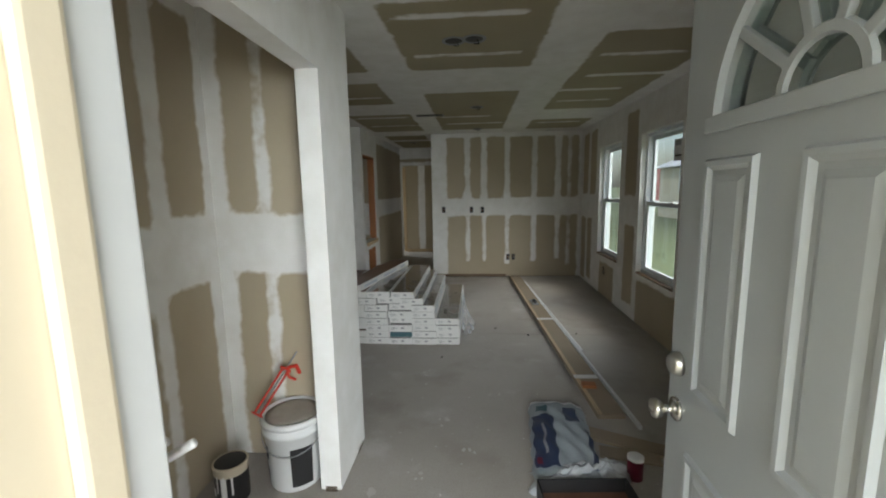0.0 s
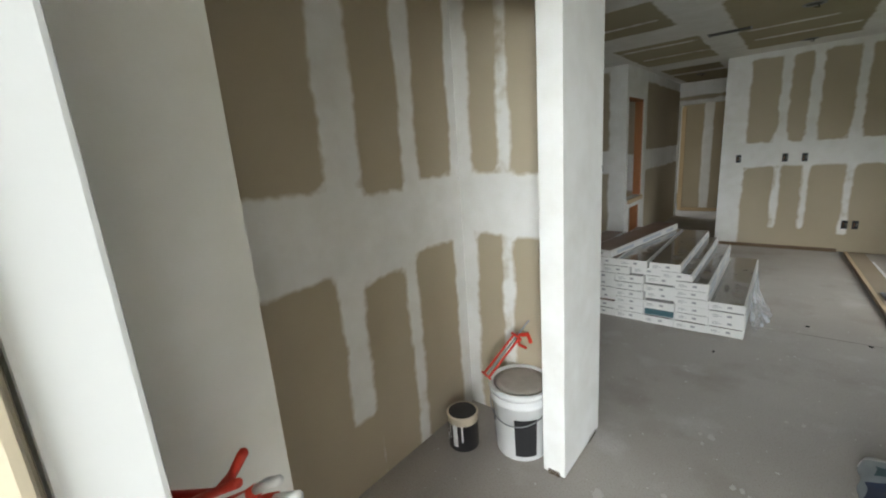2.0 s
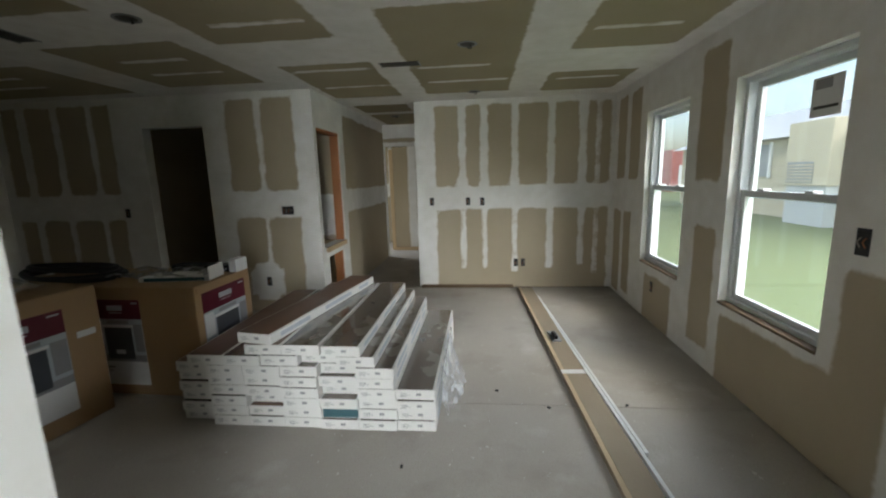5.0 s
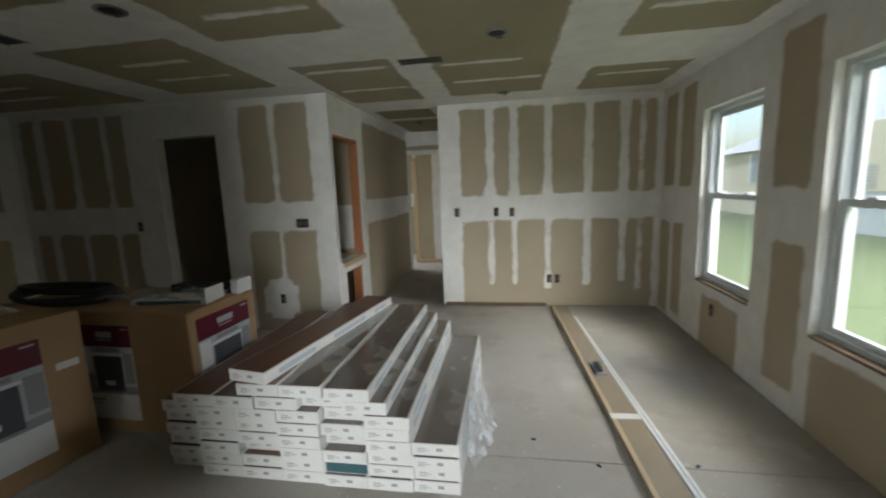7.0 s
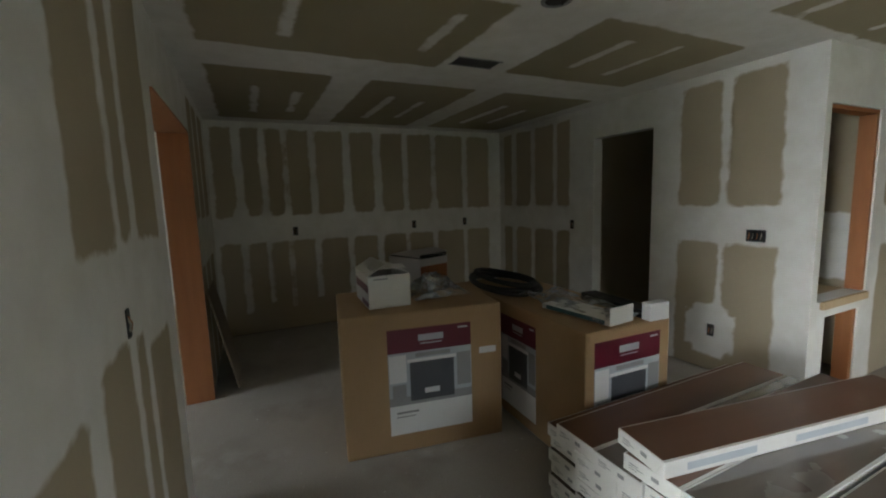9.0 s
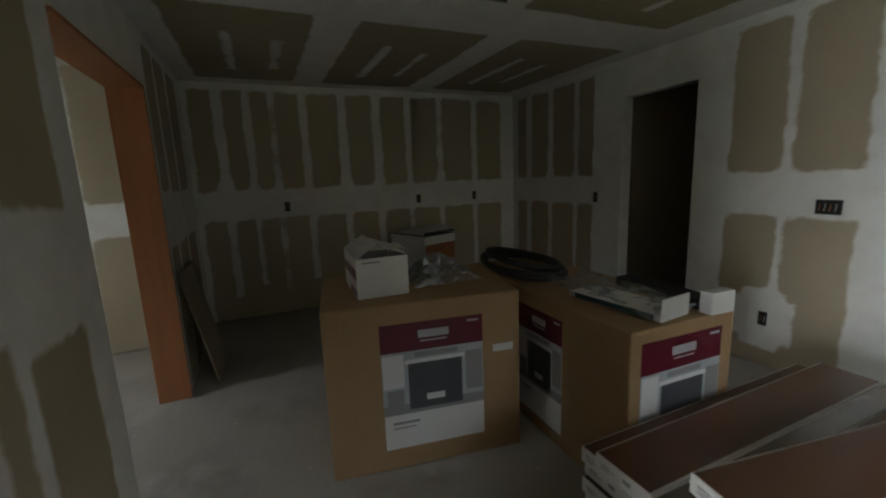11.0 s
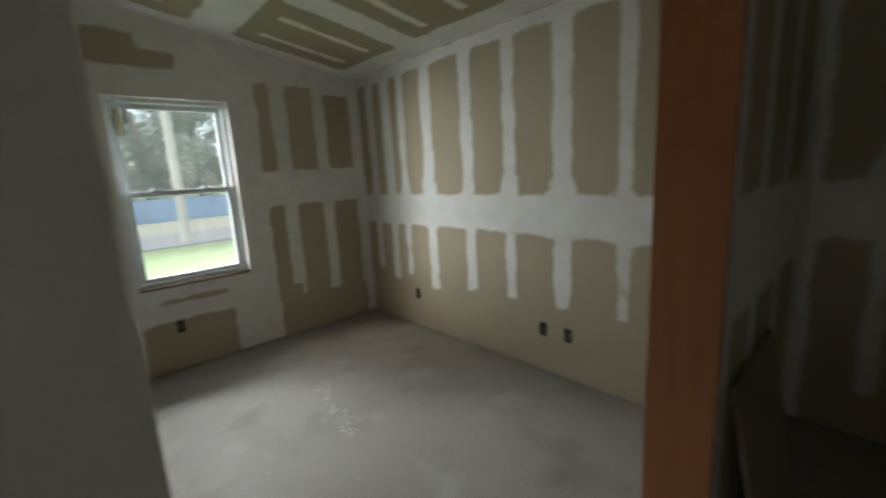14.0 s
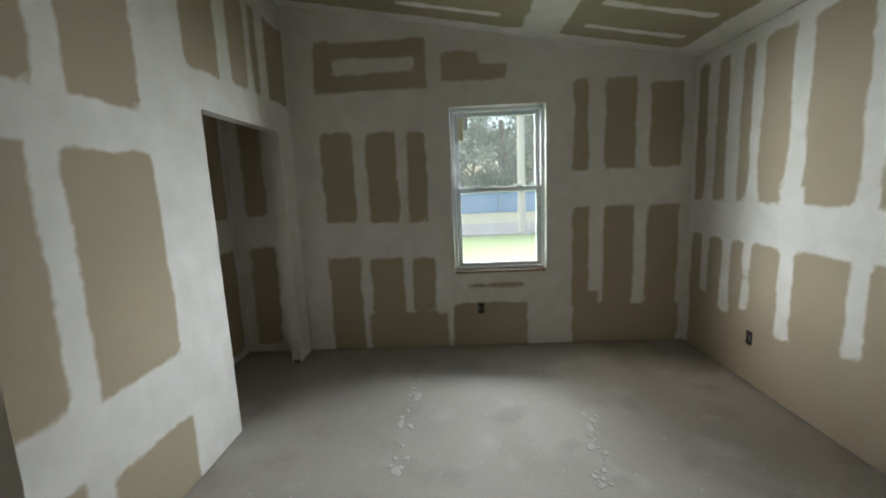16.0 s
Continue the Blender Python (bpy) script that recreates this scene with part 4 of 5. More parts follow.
def vent(x0, x1, y0, y1):
    top = tagged(empty("ceiling_vent"), "duct cut-out in the ceiling, its shaded inside a flat black plate", "vent", "ceiling vents")
    # black sheet below the ceiling draws the duct's shaded inside
    part("well", boxm(x0, x1, y0, y1, H - 0.003, H - 0.0005), M_BLACK, top)
    part("flange", boxm(x0 - 0.012, x0, y0 - 0.012, y1 + 0.012, H - 0.006, H - 0.001, 0.001), M_GREY, top)
    part("flange", boxm(x1, x1 + 0.012, y0 - 0.012, y1 + 0.012, H - 0.006, H - 0.001, 0.001), M_GREY, top)


vent(-0.31, 0.01, 5.65, 5.78)
vent(-2.50, -2.36, 4.38, 4.70)


# ---- the stack of flooring cartons ----
BWD, BHT, BLN = 0.231, 0.066, 1.46


def carton(name, sheet, label, end=None):
    top = tagged(empty(name), label, "flooring carton", "cartons of plank flooring")
    part("body", boxm(-BWD / 2, BWD / 2, 0, BLN, 0, BHT - 0.003, 0.003), M_BOXWHITE, top)
    part("printed_sheet", boxm(-BWD / 2 + 0.008, BWD / 2 - 0.012, 0.004, BLN - 0.004, BHT - 0.0035, BHT - 0.0015, 0), sheet, top, "wood-print top sheet")
    for u0, u1, z0, z1 in ((-0.09, -0.05, 0.036, 0.040), (-0.09, -0.03, 0.027, 0.030), (-0.09, -0.055, 0.018, 0.021), (0.005, 0.035, 0.026, 0.042)):
        part("print_bar", boxm(u0, u1, -0.0008, 0.0004, z0, z1), M_INK, top)
    for y0, y1 in ((0.10, 0.42), (0.62, 1.02), (1.16, 1.34)):
        part("side_print", boxm(BWD / 2 - 0.0004, BWD / 2 + 0.0008, y0, y1, 0.016, 0.044), M_PHOTO, top, "grey printed side strip")
    if end:
        part("end_panel", boxm(-BWD / 2 + 0.006, BWD / 2 - 0.006, -0.002, 0.0004, 0.006, BHT - 0.008), end, top, "teal printed end")
    return top


master = carton("flooring_carton", M_PRINT, "white carton of plank flooring in a stack on the slab")
master_red = carton("flooring_carton", M_PRINTRED, "white flooring carton with a red-brown printed top")
master_teal = carton("flooring_carton", M_PRINT, "flooring carton with a teal printed end", M_TEAL)
used = set()


def put_carton(m, red=False, teal=False):
    src = master_teal if teal else master_red if red else master
    if src not in used:
        used.add(src)
        src.matrix_basis = m
        return src
    return copy_thing(src, m)


def stack():
    y0 = 4.26
    # (start of the easternmost carton, how many lie beside it) for each layer
    layers = [(0.020, 7), (0.024, 7), (0.022, 7), (0.018, 7), (-0.222, 6), (-0.216, 6), (-0.330, 5), (-0.412, 3)]
    red = {(6, 4), (5, 5), (4, 4), (1, 4), (7, 2)}
    back = {(5, 1), (2, 4), (6, 1), (3, 2)}
    for k, (x0, n) in enumerate(layers):
        for i in range(n):
            x = x0 - i * 0.2335 - rnd.uniform(0, 0.002) - (0.016 if k == 7 and i else 0)
            dy = 0.05 if (k, i) in back else rnd.uniform(-0.012, 0.015)
            if x < -1.3:
                dy += 0.05
            put_carton(pose(x + 0.113, y0 + dy, k * (BHT + 0.001), 0, 0, rnd.uniform(-0.1, 0.1)), (k, i) in red, (k, i) == (1, 2))
    put_carton(pose(-0.835, 4.27, 8 * (BHT + 0.001), 0, 0, -9.5), red=True)
    # loose film hanging down the stack's side
    film = bmesh.new()
    nx, ny = 22, 8
    vs = [[film.verts.new((0.268 + (0.03 + 0.10 * math.sin(math.pi * i / nx)) * (j / ny) ** 2 + 0.008 * math.sin(i * 1.7 + j), 4.42 + 0.85 * i / nx + 0.01 * math.sin(j * 2.1 + i), 0.27 * (1 - j / ny) + 0.004 + 0.012 * math.sin(i * 2.3 + j * 1.3) ** 2)) for j in range(ny + 1)] for i in range(nx + 1)]
    for i in range(nx):
        for j in range(ny):
            film.faces.new((vs[i][j], vs[i + 1][j], vs[i + 1][j + 1], vs[i][j + 1]))
    f = mesh_object("plastic_film", film, M_CLEARFILM, smooth=True)
    mod = f.modifiers.new("thick", "SOLIDIFY")
    mod.thickness = 0.001
    tagged(f, "torn clear plastic film hanging beside the cartons", "plastic film")


def film_material():
    m = bpy.data.materials.new("clear_film")
    m.use_nodes = True
    nt = m.node_tree
    out = nt.nodes["Material Output"]
    tr, gl, mx = (nt.nodes.new(k) for k in ("ShaderNodeBsdfTransparent", "ShaderNodeBsdfPrincipled", "ShaderNodeMixShader"))
    gl.inputs["Base Color"].default_value, gl.inputs["Roughness"].default_value = (0.75, 0.77, 0.8, 1), 0.2
    g = nt.nodes.new("ShaderNodeTexCoord").outputs["Object"]
    r = nt.nodes.new("ShaderNodeMapRange")
    r.inputs["To Min"].default_value, r.inputs["To Max"].default_value = 0.12, 0.65
    nt.links.new(noise_fac(nt, g, 14, 4, 0.4, 0.7), r.inputs["Value"])
    nt.links.new(r.outputs[0], mx.inputs[0])
    nt.links.new(tr.outputs[0], mx.inputs[1])
    nt.links.new(gl.outputs[0], mx.inputs[2])
    nt.links.new(mx.outputs[0], out.inputs["Surface"])
    return m


M_CLEARFILM = film_material()
stack()


# ---- vanity cartons in the kitchen ----
def label_panel(top, x, y0, y1, z0, z1, s, axis):
    """The printed label on a carton's face: maroon head, photograph of a vanity, white foot. s: outward sign along axis."""
    def bx(nm, a, b, ua, ub, za, zb, mat, lab=""):
        lo, hi = sorted((x + s * a, x + s * b))
        bm = boxm(lo, hi, ua, ub, za, zb) if axis == "x" else boxm(ua, ub, lo, hi, za, zb)
        return part(nm, bm, mat, lp, lab)
    lp = empty("label")
    lp.parent = top
    lp["label"] = "maroon and white printed label with a photograph"
    w, h = y1 - y0, z1 - z0
    bx("label_head", 0.0005, 0.002, y0, y1, z1 - 0.22 * h, z1, M_MAROON)
    bx("label_photo", 0.0005, 0.002, y0, y1, z0 + 0.28 * h, z1 - 0.22 * h, M_PHOTO)
    bx("label_foot", 0.0005, 0.002, y0, y1, z0, z0 + 0.28 * h, M_LABEL)
    bx("photo_tile", 0.002, 0.003, y0 + 0.01 * w, y0 + 0.21 * w, z0 + 0.50 * h, z0 + 0.76 * h, M_LABEL)
    bx("photo_mirror", 0.002, 0.003, y0 + 0.32 * w, y0 + 0.74 * w, z0 + 0.725 * h, z0 + 0.765 * h, M_INK)
    bx("photo_floor", 0.002, 0.0026, y0, y1, z0 + 0.28 * h, z0 + 0.36 * h, M_INK)
    bx("photo_vanity", 0.002, 0.003, y0 + 0.25 * w, y0 + 0.78 * w, z0 + 0.31 * h, z0 + 0.68 * h, M_PHOTODARK)
    bx("photo_top", 0.002, 0.003, y0 + 0.22 * w, y0 + 0.81 * w, z0 + 0.68 * h, z0 + 0.71 * h, M_LABEL)
    bx("photo_basin", 0.003, 0.004, y0 + 0.42 * w, y0 + 0.60 * w, z0 + 0.37 * h, z0 + 0.42 * h, M_LABEL)
    bx("photo_rug", 0.002, 0.003, y0 + 0.04 * w, y0 + 0.20 * w, z0 + 0.31 * h, z0 + 0.48 * h, M_INK)
    bx("photo_wall", 0.002, 0.003, y0 + 0.82 * w, y1 - 0.01 * w, z0 + 0.40 * h, z0 + 0.72 * h, M_INK)
    bx("mark_bar", 0.002, 0.003, y0 + 0.36 * w, y0 + 0.66 * w, z1 - 0.125 * h, z1 - 0.065 * h, M_PHOTO)
    bx("mark_bar", 0.002, 0.003, y0 + 0.38 * w, y0 + 0.64 * w, z1 - 0.155 * h, z1 - 0.145 * h, M_PHOTO)
    bx("mark_bar", 0.002, 0.003, y1 - 0.16 * w, y1 - 0.04 * w, z1 - 0.045 * h, z1 - 0.03 * h, M_PHOTO)
    bx("text_bar", 0.002, 0.003, y0 + 0.08 * w, y0 + 0.34 * w, z0 + 0.20 * h, z0 + 0.22 * h, M_INK)
    bx("text_bar", 0.002, 0.003, y0 + 0.08 * w, y0 + 0.30 * w, z0 + 0.165 * h, z0 + 0.175 * h, M_INK)


def vanity_carton(m, w, d, h, lab):
    """A tall cardboard carton: local x outwards from its labelled face, y along it."""
    top = tagged(empty("vanity_carton", m), lab, "carton", "vanity cartons")
    bm = boxm(-d, 0, 0, w, 0.002, h, 0.012)
    part("box", bm, M_CARD, top)
    part("flap_seam", boxm(-d + 0.01, -0.01, w / 2 - 0.025, w / 2 + 0.025, h + 0.0005, h + 0.002), M_CARD, top, "strip of brown packing tape")
    part("flap_edge", boxm(-0.001, 0.0035, 0.02, w - 0.02, h - 0.055, h - 0.012, 0.001), M_CARD, top)
    return top


v1 = vanity_carton(pose(-2.13, 3.45, 0, 0, 0, -9.4), 0.98, 0.68, 0.865, "large brown cardboard vanity carton with a photo label")
label_panel(v1, 0, 0.26, 0.775, 0.115, 0.765, 1, "x")
part("sticker", boxm(0.0005, 0.002, 0.83, 0.94, 0.555, 0.595), M_LABEL, v1, "small white sticker")
v2 = vanity_carton(pose(-1.40, 4.56, 0, 0, 0, -2), 0.62, 0.84, 0.80, "brown cardboard vanity carton with photo labels, beside the flooring stack")
label_panel(v2, 0, 0.06, 0.54, 0.09, 0.74, 1, "x")
label_panel(v2, 0.0, -0.83, -0.43, 0.08, 0.71, -1, "y")
part("sticker", boxm(0.0005, 0.002, 0.10, 0.20, 0.745, 0.785), M_LABEL, v2, "small white sticker")


def open_carton():
    """A small white and red carton with loose flaps lying on the large one."""
    top = tagged(empty("small_carton", pose(-2.22, 3.65, 0.868, 0, 0, -3)), "open white carton with red printing on a vanity carton", "carton")
    w, h, d = 0.26, 0.20, 0.40
    part("front", boxm(-0.006, 0, 0, w, 0, h, 0.002), M_BOXWHITE, top)
    part("back", boxm(-d, -d + 0.006, 0, w, 0, h, 0.002), M_BOXWHITE, top)
    part("side", boxm(-d + 0.006, -0.006, 0, 0.006, 0, h, 0.002), M_BOXWHITE, top)
    part("side", boxm(-d + 0.006, -0.006, w - 0.006, w, 0, h, 0.002), M_BOXWHITE, top)
    part("bottom", boxm(-d + 0.006, -0.006, 0.006, w - 0.006, 0, 0.006), M_CARD, top)
    part("print_band", boxm(-d + 0.02, -0.01, -0.002, -0.0005, 0.095, 0.145), M_MAROON, top, "red printed band")
    part("print_band", boxm(-0.2, -0.01, -0.002, -0.0005, 0.01, 0.04), M_MAROON, top, "red printed band")
    part("flap", boxm(-d, 0, 0, 0.13, 0, 0.004, 0.001, pose(0, 0, h, 30, 0, 0)), M_BOXWHITE, top)
    part("flap", boxm(-d, -0.02, -0.13, 0, 0, 0.004, 0.001, pose(0, w, h, -20, 0, 0)), M_BOXWHITE, top)
    part("flap", boxm(-0.12, 0, 0.02, w - 0.01, 0, 0.004, 0.001, pose(-0.03, 0, h + 0.03, 0, 4, 0)), M_BOXWHITE, top)
    part("tape", boxm(0.0003, 0.0015, 0.03, 0.12, h - 0.025, h - 0.017), M_INK, top)


open_carton()


def rear_carton():
    """A carton standing by the kitchen wall, its top flaps not quite closed over black blocks that stand for shade."""
    top = tagged(empty("open_carton", pose(-4.25, 4.80, 0.0, 0, 0, 20)), "pale carton with loose top flaps by the kitchen wall", "carton")
    w, d, h = 0.46, 0.58, 0.82
    part("box", boxm(-d, 0, 0, w, 0.002, h, 0.006), M_BOXWHITE, top)
    part("panel", boxm(0.0005, 0.003, 0.01, w - 0.01, 0.12, h - 0.09), M_WOOD, top, "red-brown printed panel")
    # solid black filler gives the shade below the raised flaps
    part("gap", boxm(-d + 0.02, -0.01, 0.02, 0.05, h, h + 0.012), M_BLACK, top, "black block for the shade under the flap")
    part("flap", boxm(-d, 0.0, 0, 0.24, 0, 0.005, 0.001, pose(0, 0.03, h + 0.012, 4, 0, 0)), M_BOXWHITE, top)
    part("flap", boxm(-d, 0.01, -0.23, 0, 0, 0.005, 0.001, pose(0, w, h + 0.006, -10, 0, 0)), M_BOXWHITE, top)
    part("flap", boxm(-0.22, 0, 0.0, w, 0, 0.005, 0.001, pose(0.0, 0, h + 0.05, 0, 9, 0)), M_BOXWHITE, top)
    part("gap", boxm(-0.02, 0.0, 0.02, w - 0.02, h, h + 0.045), M_BLACK, top, "black block for the shade under the flap")


rear_carton()


def hose_coil():
    """A loosely coiled black hose on top of the cartons."""
    pts = []
    for i in range(90):
        a = 2 * math.pi * i / 30
        k = i // 30
        pts.append((-2.55 + (0.36 - 0.03 * k) * math.cos(a + 0.5 * k), 4.83 + (0.22 - 0.015 * k) * math.sin(a + 0.5 * k), 0.822 + 0.022 * k + 0.05 * max(0, math.sin(a * 0.5)) ** 3))
    tagged(mesh_object("hose", tube(pts, 0.02, 8), M_BLACK, smooth=True), "coil of black flexible hose on the cartons", "hose")


hose_coil()
v3 = vanity_carton(pose(-2.22, 4.60, 0, 0, 0, -2), 0.60, 0.72, 0.80, "brown cardboard carton behind, under the hose coil")


def loose_papers():
    top = tagged(empty("packing_tray", pose(-1.40, 4.75, 0.803, 0, 0, 6)), "flat white packing tray with blue print on a carton", "tray")
    part("tray", boxm(-0.52, -0.02, 0.0, 0.20, 0, 0.03, 0.003), M_BOXWHITE, top)
    part("tray_end", boxm(-0.02, -0.015, 0.0, 0.20, 0.0, 0.10, 0.002), M_BOXWHITE, top)
    part("blue_print", boxm(-0.48, -0.05, -0.004, -0.0005, 0.004, 0.028), M_TEAL, top)
    top = tagged(empty("packing_tray", pose(-1.45, 5.02, 0.803, 0, 0, -4)), "flat packing piece with a dark well on a carton", "tray")
    part("tray", boxm(-0.50, 0.02, 0.0, 0.12, 0, 0.05, 0.003), M_BLACK, top)
    part("tray_end", boxm(0.02, 0.08, -0.01, 0.13, 0.0, 0.10, 0.003), M_LABEL, top)
    bm = bmesh.new()
    n = 16
    vs = [[bm.verts.new((-2.2 + 0.75 * i / n, 4.72 + 0.34 * j / 8, 0.835 + 0.012 * math.sin(i * 1.9) * math.cos(j * 2.3) + 0.015 * math.sin(i * 0.7 + j))) for j in range(9)] for i in range(n + 1)]
    for i in range(n):
        for j in range(8):
            bm.faces.new((vs[i][j], vs[i + 1][j], vs[i + 1][j + 1], vs[i][j + 1]))
    f = mesh_object("plastic_sheet", bm, M_CLEARFILM, smooth=True)
    f.modifiers.new("thick", "SOLIDIFY").thickness = 0.0015
    tagged(f, "crumpled clear plastic sheet over the cartons", "plastic sheet")
    bm = bmesh.new()
    vs = [[bm.verts.new((-2.62 + 0.38 * i / n, 3.96 + 0.40 * j / 8, 0.869 + 0.15 * abs(math.sin(i * 0.9 + 0.5 * j)) * math.sin(math.pi * i / n) * math.sin(math.pi * j / 8) + 0.01)) for j in range(9)] for i in range(n + 1)]
    for i in range(n):
        for j in range(8):
            bm.faces.new((vs[i][j], vs[i + 1][j], vs[i + 1][j + 1], vs[i][j + 1]))
    f = mesh_object("plastic_sheet", bm, M_CLEARFILM, smooth=True)
    f.modifiers.new("thick", "SOLIDIFY").thickness = 0.0015
    tagged(f, "crumpled clear plastic bag on a carton", "plastic sheet")


loose_papers()

# leaning board against the kitchen side of the partition
tagged(mesh_object("leaning_board", boxm(0, 0.60, -0.012, 0, 0, 0.85, 0.002, pose(-4.15, 2.865, 0.004, 11, 0, 0)), M_DARKROOM), "bare board offcut leaning on the partition", "board")


# ---- entry closet: bucket, paint tin, caulking gun ----
def bucket():
    top = tagged(empty("bucket", pose(-0.555, 2.35, 0.0, 0, 0, -30)), "white compound bucket with drips and a smeared lid", "bucket")
    part("body", lathe([(0.0, 0.0), (0.128, 0.0), (0.132, 0.008), (0.146, 0.29), (0.156, 0.295), (0.157, 0.315), (0.148, 0.32), (0.149, 0.36)], 40), M_BUCKET, top, "", True)
    part("lid", lathe([(0.160, 0.345), (0.162, 0.365), (0.155, 0.378), (0.147, 0.378), (0.143, 0.368), (0.0, 0.366)], 40), M_BUCKET, top, "white lid smeared with compound", True)
    part("smear", lathe([(0.138, 0.369), (0.10, 0.374), (0.05, 0.372), (0.0, 0.376)], 24), M_COMPOUND, top, "dried grey compound", True)
    for a0, a1, z0, z1, mat in ((-75, -30, 0.03, 0.24, M_BLACK), (-165, -128, 0.17, 0.24, M_NAVY), (-165, -135, 0.06, 0.12, M_INK)):
        bm = bmesh.new()
        cols = []
        for i in range(9):
            a = radians(a0 + (a1 - a0) * i / 8 + 30)
            cols.append([bm.verts.new(((0.1335 + 0.0475 * z) * math.cos(a), (0.1335 + 0.0475 * z) * math.sin(a), z)) for z in (z0, (z0 + z1) / 2, z1)])
        for p, q in zip(cols, cols[1:]):
            for k in (0, 1):
                bm.faces.new((p[k], q[k], q[k + 1], p[k + 1]))
        part("label_panel", bm, mat, top, "dark printed panel")
    h = tube([(0.157 * math.cos(radians(a)), 0.157 * math.sin(radians(a)), 0.30 - 0.09 * math.sin(radians(a + 140))) for a in range(-140, 41, 12)], 0.003, 6)
    part("handle", h, M_GREY, top, "bent wire handle", True)


bucket()


def paint_tin():
    top = tagged(empty("paint_tin", pose(-0.815, 2.185, 0)), "small black-labelled paint tin with white drips", "paint tin")
    part("body", lathe([(0.0, 0.0), (0.076, 0.0), (0.079, 0.004), (0.079, 0.185), (0.082, 0.188), (0.082, 0.194), (0.076, 0.196)], 32), M_BLACK, top, "", True)
    part("rim", lathe([(0.0795, 0.150), (0.0805, 0.152), (0.0805, 0.184), (0.0835, 0.188), (0.0835, 0.196), (0.074, 0.198), (0.071, 0.190)], 32), M_CREAM, top, "paint-smeared rim", True)
    part("lid", lathe([(0.072, 0.190), (0.06, 0.187), (0.0, 0.187)], 32), M_COMPOUND, top, "smeared metal lid", True)
    for a0, a1, z0, z1 in ((-95, -75, 0.03, 0.16), (-60, -54, 0.06, 0.16), (-112, -106, 0.07, 0.16), (-150, -120, 0.05, 0.09)):
        bm = bmesh.new()
        cols = [[bm.verts.new((0.0802 * math.cos(radians(a0 + (a1 - a0) * i / 5)), 0.0802 * math.sin(radians(a0 + (a1 - a0) * i / 5)), z)) for z in (z0, z1)] for i in range(6)]
        for p, q in zip(cols, cols[1:]):
            bm.faces.new((p[0], q[0], q[1], p[1]))
        part("drip", bm, M_LABEL, top, "white paint drip")


paint_tin()


def caulking_gun():
    a, b = Vector((-0.70, 2.26, 0.40)), Vector((-0.60, 2.46, 0.60))
    d = (b - a).normalized()
    top = tagged(empty("caulking_gun"), "red metal caulking gun leaning on the bucket lid", "caulking gun")
    side = d.cross(Vector((0, 0, 1))).normalized()
    up = side.cross(d)
    part("rod", tube([a - d * 0.01, b + d * 0.06], 0.005), M_GREY, top)
    part("rail", tube([a + side * 0.024, b + side * 0.024 - d * 0.05], 0.006), M_RED, top)
    part("rail", tube([a - side * 0.024, b - side * 0.024 - d * 0.05], 0.006), M_RED, top)
    q = d.to_track_quat("Z", "Y").to_matrix().to_4x4()
    part("end_plate", lathe([(0.0, -0.004), (0.032, -0.004), (0.032, 0.004), (0.0, 0.004)], 20, Matrix.Translation(a) @ q), M_RED, top)
    part("end_plate", lathe([(0.0, -0.004), (0.032, -0.004), (0.032, 0.006), (0.0, 0.006)], 20, Matrix.Translation(b - d * 0.05) @ q), M_RED, top)
    part("grip", tube([b - d * 0.04, b - up * 0.05, b - up * 0.10 - d * 0.02], 0.011), M_RED, top)
    part("trigger", tube([b - d * 0.045, b - d * 0.07 - up * 0.05, b - d * 0.06 - up * 0.10], 0.007), M_RED, top)


caulking_gun()


